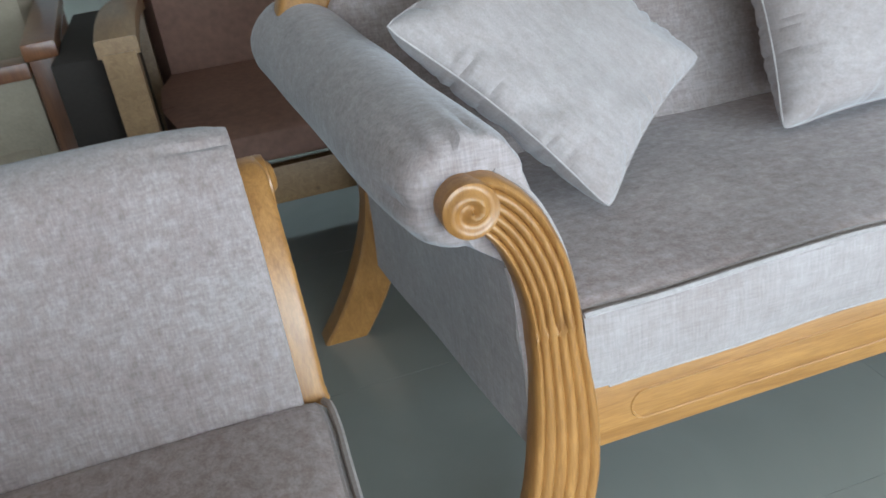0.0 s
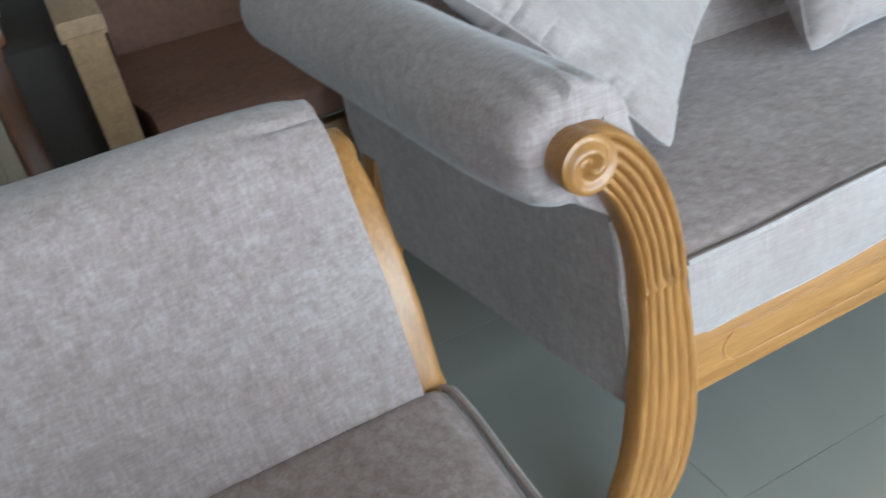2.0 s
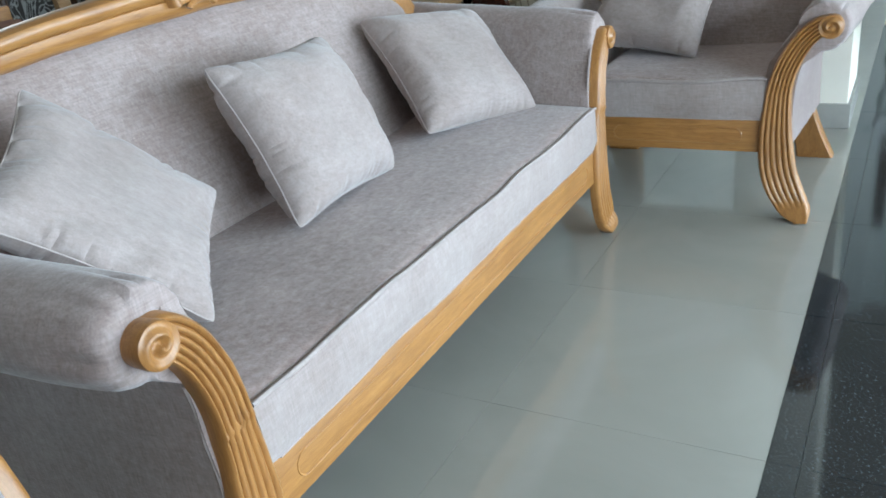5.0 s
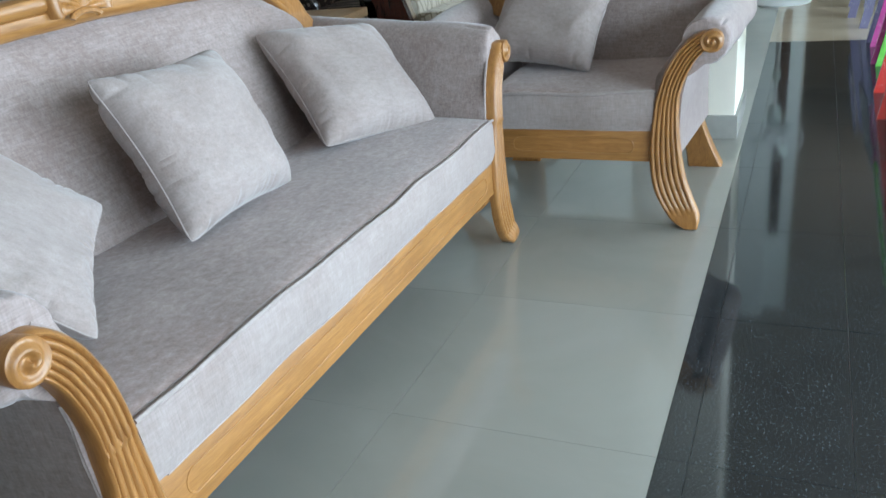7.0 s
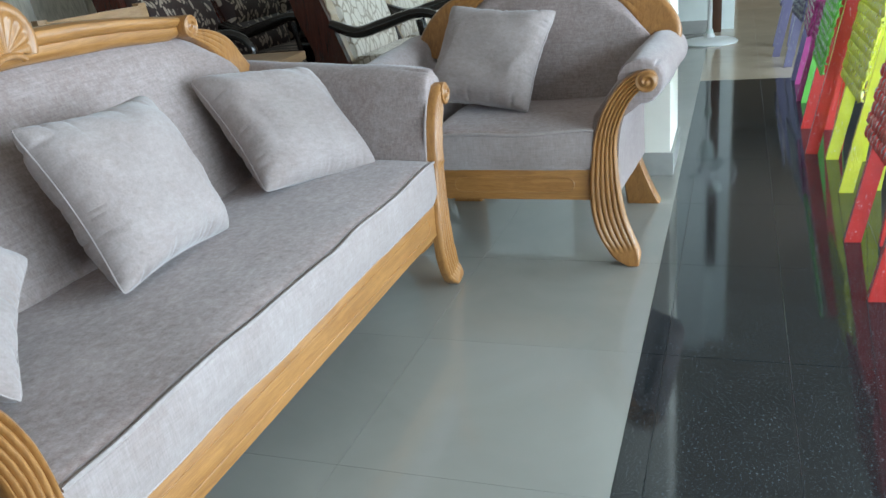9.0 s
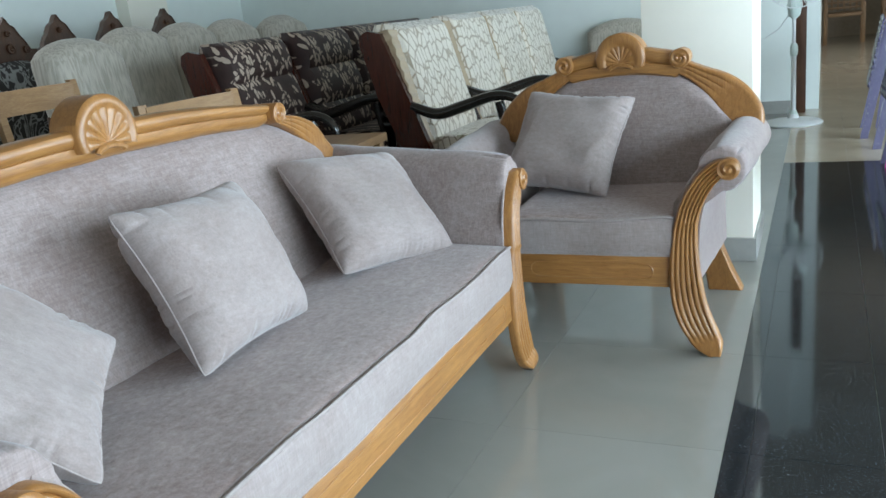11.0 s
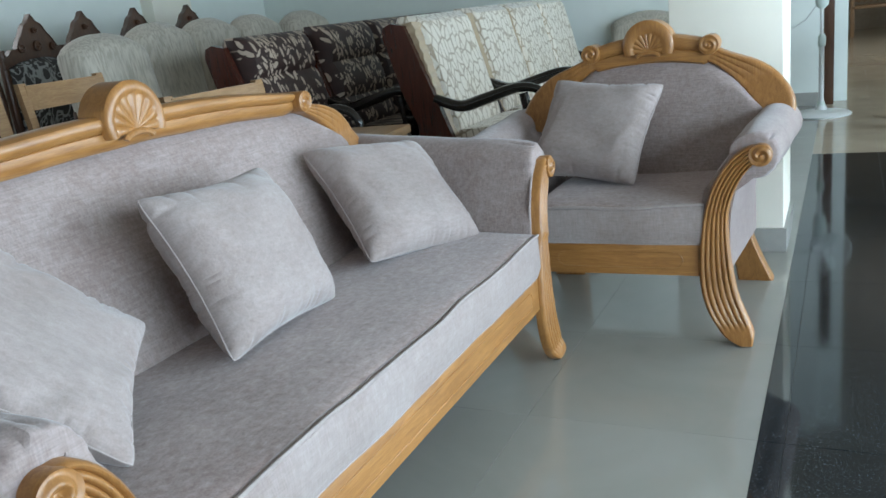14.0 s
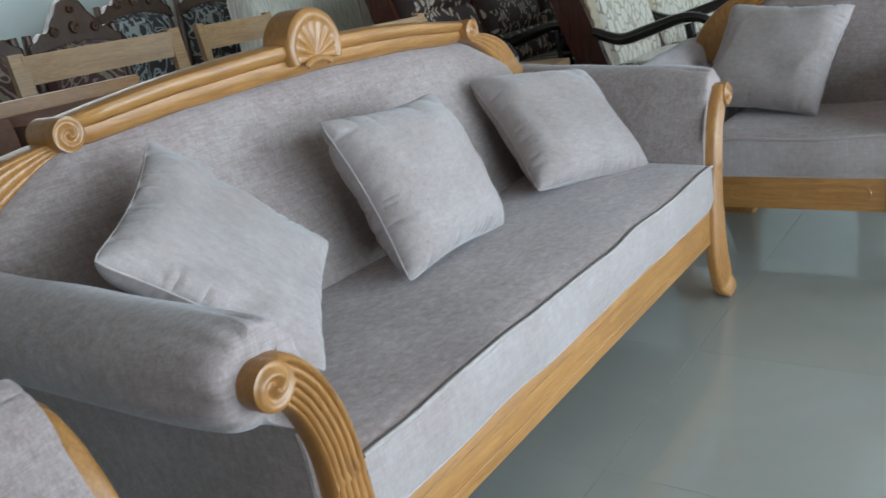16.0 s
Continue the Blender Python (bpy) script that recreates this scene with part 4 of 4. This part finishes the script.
def side_table(m):
    t = thing("low_table", m, "low unpainted wooden table behind the sofa", "table")
    bm = bmesh.new()
    box(bm, (-0.30, -0.22, 0.56), (0.30, 0.22, 0.60), 0.005)
    part("top", bm, PALE_WOOD, t)
    for sx in (-1, 1):
        for sy in (-1, 1):
            bm = bmesh.new()
            box(bm, (sx * 0.26 - 0.025, sy * 0.18 - 0.025, 0), (sx * 0.26 + 0.025, sy * 0.18 + 0.025, 0.56), 0.004)
            part("leg", bm, PALE_WOOD, t)


side_table(pose(2.62, 1.30, 0, 0, 0, 4))


def pedestal_fan(m):
    t = thing("pedestal_fan", m, "pale green and white pedestal fan on a round base", "fan")
    def lathe(bm, prof, n=32):
        loft(bm, [[(r * math.cos(2 * math.pi * k / n), r * math.sin(2 * math.pi * k / n), z) for k in range(n)] for r, z in prof])
    bm = bmesh.new()
    lathe(bm, ((0.215, 0.0), (0.22, 0.012), (0.20, 0.028), (0.12, 0.042), (0.045, 0.055), (0.036, 0.09)))
    part("base", bm, FAN_WHITE, t)
    bm = bmesh.new()
    lathe(bm, ((0.019, 0.08), (0.019, 0.66)), 16)
    part("lower_pole", bm, FAN_WHITE, t)
    bm = bmesh.new()
    lathe(bm, ((0.030, 0.055), (0.030, 0.11), (0.022, 0.13)), 16)
    part("foot_collar", bm, FAN_PLASTIC, t)
    bm = bmesh.new()
    lathe(bm, ((0.024, 0.62), (0.030, 0.64), (0.030, 0.70), (0.018, 0.73)), 16)
    part("collar", bm, FAN_PLASTIC, t)
    bm = bmesh.new()
    lathe(bm, ((0.013, 0.70), (0.013, 0.98)), 16)
    part("upper_pole", bm, FAN_WHITE, t)
    bm = bmesh.new()
    lathe(bm, ((0.02, 0.95), (0.045, 0.98), (0.055, 1.06), (0.05, 1.16), (0.03, 1.18)), 20)
    part("control_box", bm, FAN_PLASTIC, t)
    bm = bmesh.new()
    tube(bm, [(0.10, 0, 1.26), (0.02, 0, 1.26), (-0.10, 0, 1.26)], [0.05, 0.075, 0.07], 20)
    part("motor", bm, FAN_WHITE, t)
    cage = bmesh.new()
    for k in range(36):
        a = 2 * math.pi * k / 36
        tube(cage, [(-0.10 - d, r * math.cos(a), 1.26 + r * math.sin(a)) for r, d in ((0.04, 0.08), (0.12, 0.085), (0.19, 0.06), (0.215, 0.02), (0.19, -0.03), (0.06, -0.05))], 0.0022, 4)
    for r, d in ((0.215, 0.02), (0.04, 0.08)):
        tube(cage, [(-0.10 - d, r * math.cos(a), 1.26 + r * math.sin(a)) for a in np.linspace(0, 2 * math.pi, 33)], 0.005, 6, False)
    part("cage", cage, FAN_WHITE, t)
    for k in range(3):
        bm = bmesh.new()
        rows = []
        for r in np.linspace(0.03, 0.185, 8):
            a0, wv = 2.094 * k, 0.55 * math.sin(0.4 + r * 12)
            rows.append([(-0.14 + 0.05 * (q - 0.5) + dz, r * math.cos(a0 + wv * (q - 0.5)), 1.26 + r * math.sin(a0 + wv * (q - 0.5))) for q, dz in ((0, 0), (0.5, 0), (1, 0), (1, 0.003), (0.5, 0.003), (0, 0.003))])
        loft(bm, rows)
        part("blade", bm, FAN_PLASTIC, t)
    bm = bmesh.new()
    tube(bm, [(0.05, 0.02, 1.0), (0.10, 0.10, 0.86), (0.16, 0.20, 0.78), (0.25, 0.34, 0.74), (0.33, 0.45, 0.72)], 0.004, 6)
    part("cable", bm, FAN_WHITE, t)


pedestal_fan(pose(6.45, -0.640, 0, 0, 0, 10) @ Matrix.Diagonal((1, 1, 0.85, 1)))


def woven_chair(m, colour, net, label, seed):
    """A folded plastic chair leaned back: flat strap legs in pairs and a woven net panel between."""
    t = thing("folding_chair", m, label, "folding chair", "coloured folding chairs")
    lean = 0.19
    for s in (-1, 1):
        for y0, k, wx in ((0.0, 1.0, 0.0), (-0.10, 0.55, 0.03)):
            bm = bmesh.new()
            pts = [(s * (0.225 - wx) + 0.03 * v, y0 - lean * v * k * 0.785, 0.80 * v) for v in np.linspace(0, 1, 7)]
            loft(bm, [[(x - 0.014, y - 0.025, z), (x + 0.014, y - 0.025, z), (x + 0.014, y + 0.025, z), (x - 0.014, y + 0.025, z)] for x, y, z in pts])
            part("strap_leg", bm, PLASTIC[colour], t)
    bm = bmesh.new()
    rnd = random.Random(seed)
    for i in range(12):
        for k in range(12):
            x = -0.25 + 0.50 * (i + 0.5 * (k % 2)) / 11.5
            z = 0.37 + 0.037 * k
            y = -lean * z * 0.93 + 0.046
            mm = pose(x, y, z, 12, rnd.uniform(-14, 14), rnd.uniform(-12, 12)) @ Matrix.Diagonal((0.018, 0.011, 0.027, 1))
            bmesh.ops.create_icosphere(bm, subdivisions=1, radius=1, matrix=mm)
    for k in range(12):
        z = 0.355 + 0.039 * k
        y = -lean * z * 0.93 + 0.040
        tube(bm, [(x, y + 0.005 * math.sin(x * 80 + k), z) for x in np.linspace(-0.26, 0.26, 14)], 0.005, 5)
    panel = part("woven_panel", bm, PLASTIC[net], t, "net of plump woven plastic strands")
    panel["kind"] = "stuff"
    bm = bmesh.new()
    tube(bm, [(-0.19, -lean * 0.785, 0.80), (0.23, -lean * 0.785, 0.80)], 0.014, 8)
    part("top_bar", bm, PLASTIC[colour], t)


for k, (cx, cy, rz, col, net) in enumerate(((1.92, -1.230, 2, "red", "red"), (2.88, -1.250, 1, "yellow", "yellow"),
                                             (3.42, -1.175, -1, "red", "green"), (3.98, -1.22, 2, "green", "pink"), (4.48, -1.20, -2, "pink", "pink"),
                                             (5.05, -1.18, 3, "purple", "purple"), (5.9, -1.12, -2, "purple", "purple"))):
    woven_chair(pose(cx, cy, 0, 0, 0, rz), col, net, "%s plastic folding chair with a %s woven net" % (col, net), k)


def lattice_chair(m):
    t = thing("lattice_chair", m, "brown wooden chair with a square lattice back", "chair")
    bm = bmesh.new()
    box(bm, (-0.28, 0.0, 0.42), (0.28, 0.50, 0.47), 0.01)
    part("seat", bm, TEAK_Y, t)
    for sx in (-1, 1):
        bm = bmesh.new()
        box(bm, (sx * 0.27 - 0.03, 0.0, 0), (sx * 0.27 + 0.03, 0.06, 0.62), 0.005)
        part("front_leg", bm, TEAK_Y, t)
        bm = bmesh.new()
        box(bm, (sx * 0.27 - 0.03, 0.46, 0), (sx * 0.27 + 0.03, 0.52, 1.0), 0.005)
        part("back_post", bm, TEAK_Y, t)
    for k in range(6):
        bm = bmesh.new()
        box(bm, (-0.24, 0.475, 0.52 + 0.085 * k), (0.24, 0.50, 0.55 + 0.085 * k), 0.003)
        part("cross_slat", bm, TEAK_Y, t)
    for k in range(5):
        bm = bmesh.new()
        box(bm, (-0.195 + 0.09 * k, 0.478, 0.50), (-0.165 + 0.09 * k, 0.497, 1.0), 0.003)
        part("upright_slat", bm, TEAK_Y, t)


lattice_chair(pose(14.2, -1.15, 0, 0, 0, -90))
lattice_chair(pose(14.6, -2.0, 0, 0, 0, -90))


# ---- the shell of the building ----
def wall(name, lo, hi, holes, axis, material, label):
    """A wall slab along one axis with rectangular openings (from, to, sill, head)."""
    bm = bmesh.new()
    a = 0 if axis == "x" else 1
    cuts = sorted({lo[a], hi[a], *[h[0] for h in holes], *[h[1] for h in holes]})
    for c0, c1 in zip(cuts, cuts[1:]):
        spans = [(lo[2], hi[2])]
        for h in holes:
            if h[0] <= c0 and c1 <= h[1]:
                spans = [(lo[2], h[2]), (h[3], hi[2])]
        for z0, z1 in spans:
            if z1 - z0 > 1e-4:
                l, h2 = list(lo), list(hi)
                l[a], h2[a], l[2], h2[2] = c0, c1, z0, z1
                box(bm, l, h2, 0)
    return tagged(part(name, bm, material, smooth=False), label, "wall", kind="structure")


NORTH, SOUTH, WEST, EAST, TOP = 4.9, -3.4, -4.5, 7.0, 3.1
wall("wall_north", (WEST - 0.2, NORTH, -0.02), (EAST, NORTH + 0.2, TOP), [(-2.6, -0.6, 1.15, 2.35), (0.9, 3.3, 1.36, 2.45)], "x", WALL_PAINT, "cool white painted wall with two windows")
# the opening at x 9.5 to 12.5 is made up for the passage fill
wall("wall_south", (WEST - 0.2, SOUTH - 0.2, -0.02), (16.0, SOUTH, TOP), [(-3.5, -0.9, 0.0, 2.6), (-0.7, 2.2, 0.15, 2.6), (2.4, 5.3, 0.15, 2.6), (9.5, 12.5, 0.9, 2.3)], "x", WALL_PAINT, "white painted shop front wall with glazed openings")
wall("wall_west", (WEST - 0.2, SOUTH, -0.02), (WEST, NORTH, TOP), [(-2.6, 0.2, 0.4, 2.5)], "y", WALL_PAINT, "white painted wall with a wide window")
wall("wall_east", (EAST, -0.62, -0.02), (EAST + 0.2, NORTH + 0.2, TOP), [], "y", WALL_PAINT, "cool white painted end wall")
wall("wall_passage", (EAST + 0.2, -0.82, -0.02), (16.0, -0.62, TOP), [], "x", WALL_PAINT, "painted wall along the passage")
wall("wall_far", (16.0, SOUTH - 0.2, -0.02), (16.2, -0.62, TOP), [], "y", TAN_CLOTH, "tan wall at the far end")
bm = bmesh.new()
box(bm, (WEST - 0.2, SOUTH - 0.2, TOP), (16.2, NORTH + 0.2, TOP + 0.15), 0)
tagged(part("ceiling", bm, CEILING_PAINT, smooth=False), "unseen ceiling, dull tan to hold back its bounce", "ceiling", kind="structure")

bm = bmesh.new()
box(bm, (2.87, -0.594, 0.0), (3.32, -0.165, TOP), 0.006)
tagged(part("pillar", bm, PILLAR_PAINT), "white painted square pillar", "pillar", kind="structure")
bm = bmesh.new()
box(bm, (2.858, -0.606, 0.0), (3.33, -0.153, 0.10), 0.003)
tagged(part("baseboard", bm, SKIRTING), "grey tile skirting round the pillar", "skirting", kind="structure")
bm = bmesh.new()
box(bm, (EAST - 0.012, -0.62, 0.0), (EAST, NORTH, 0.11), 0.002)
tagged(part("baseboard", bm, SKIRTING), "grey tile skirting of the end wall", "skirting", kind="structure")
bm = bmesh.new()
box(bm, (5.2, NORTH - 0.14, 0.0), (5.7, NORTH, TOP), 0.006)
tagged(part("pilaster", bm, PILLAR_PAINT), "shallow painted pilaster", "pillar", kind="structure")
bm = bmesh.new()
box(bm, (7.0, -0.72, 0.0), (7.08, -0.63, 2.2), 0.004)
tagged(part("door_frame", bm, CARVED), "dark wooden door frame post", "door frame", kind="structure")


def window(name, x0, x1, z0, z1, y, bars, axis, label):
    t = thing(name, Matrix.Identity(4), label, "window", kind="structure")
    def b(l, h):
        bm = bmesh.new()
        if axis == "y":
            l, h = (l[1], l[0], l[2]), (h[1], h[0], h[2])
        box(bm, l, h, 0.003)
        return bm
    for n, l, h in (("window_frame", (x0, y - 0.03, z0), (x1, y + 0.03, z0 + 0.05)), ("window_frame", (x0, y - 0.03, z1 - 0.05), (x1, y + 0.03, z1)),
                    ("window_frame", (x0, y - 0.03, z0 + 0.05), (x0 + 0.05, y + 0.03, z1 - 0.05)), ("window_frame", (x1 - 0.05, y - 0.03, z0 + 0.05), (x1, y + 0.03, z1 - 0.05))):
        part(n, b(l, h), FRAME_METAL, t)
    for k in range(1, bars):
        x = x0 + (x1 - x0) * k / bars
        part("mullion", b((x - 0.018, y - 0.025, z0 + 0.05), (x + 0.018, y + 0.025, z1 - 0.05)), FRAME_METAL, t)


window("window_1", 0.9, 3.3, 1.36, 2.45, NORTH + 0.1, 6, "x", "barred window with a grey metal frame")
window("window_2", -2.6, -0.6, 1.15, 2.35, NORTH + 0.1, 6, "x", "barred window with a grey metal frame")
window("window_3", -0.7, 2.2, 0.15, 2.6, SOUTH - 0.1, 2, "x", "glazed shop front bay with a grey frame")
window("window_4", 2.4, 5.3, 0.15, 2.6, SOUTH - 0.1, 2, "x", "glazed shop front bay with a grey frame")
window("window_5", -2.6, 0.2, 0.4, 2.5, WEST - 0.1, 2, "y", "wide window with a grey frame")
bm = bmesh.new()
box(bm, (-400, -400, -0.25), (400, 400, -0.12), 0)
tagged(part("ground", bm, EXTERIOR, smooth=False), "bare concrete ground outside", "ground", kind="structure")

# ---- floors ----
bm = bmesh.new()
box(bm, (WEST, SOUTH - 0.2, -0.12), (16.0, NORTH, -0.003), 0)
tagged(part("floor", bm, GROUT, smooth=False), "cement bed under the floor tiles", "floor", kind="structure")


def paved(name, label, material, x0, x1, y0, y1, tx, ty, near):
    """Tiles laid from (x0, y0); those inside near are single pieces, the rest one sheet of tiles."""
    top = tagged(new(name), label, "floor", kind="structure")
    shared = {}
    rest = bmesh.new()
    g = 0.0004
    y = y0
    while y < y1 - 1e-6:
        h = min(ty, y1 - y)
        x = x0
        while x < x1 - 1e-6:
            w = min(tx, x1 - x)
            if near[0] <= x < near[1] and near[2] <= y < near[3]:
                key = (round(w, 3), round(h, 3))
                if key not in shared:
                    b = bmesh.new()
                    box(b, (-w / 2 + g, -h / 2 + g, -0.008), (w / 2 - g, h / 2 - g, 0), 0.0005)
                    bmesh.ops.recalc_face_normals(b, faces=b.faces)
                    me = bpy.data.meshes.new("tile")
                    b.to_mesh(me)
                    b.free()
                    me.materials.append(material)
                    shared[key] = me
                o = new("tile", shared[key])
                o.parent = top
                o.location = (x + w / 2, y + h / 2, 0)
            else:
                vs = [rest.verts.new((x + (g if i in (0, 3) else w - g), y + (g if i < 2 else h - g), 0)) for i in range(4)]
                rest.faces.new(vs)
            x += tx
        y += ty
    if rest.faces:
        sheet = part("outer_tiles", rest, material, top, smooth=False)
        sheet["kind"] = "stuff"
    else:
        rest.free()


E0 = -0.632
paved("floor_showroom", "polished grey vitrified floor tiles", TILE_LIGHT, 1.30 - 0.6 * 9, EAST, E0, NORTH, 0.6, 0.6, (-1.2, 3.6, -1, 2.9))
paved("floor_border", "narrow strip of black granite", TILE_BLACK, 1.30 - 0.6 * 9, 4.9, E0 - 0.062, E0, 0.6, 0.062, (-1.2, 5, -1, 0))
paved("floor_walkway", "polished black granite walkway tiles", TILE_BLACK, 1.30 - 0.6 * 9, 4.9, E0 - 0.062 - 0.3 * 11, E0 - 0.062, 0.6, 0.3, (-1.2, 5, -2.2, 0))
paved("floor_passage", "polished tan vitrified passage tiles", TILE_TAN, 4.9, 16.0, E0 - 0.062 - 0.3 * 11, E0, 0.6, 0.6, (5, 8, -2.0, 0))
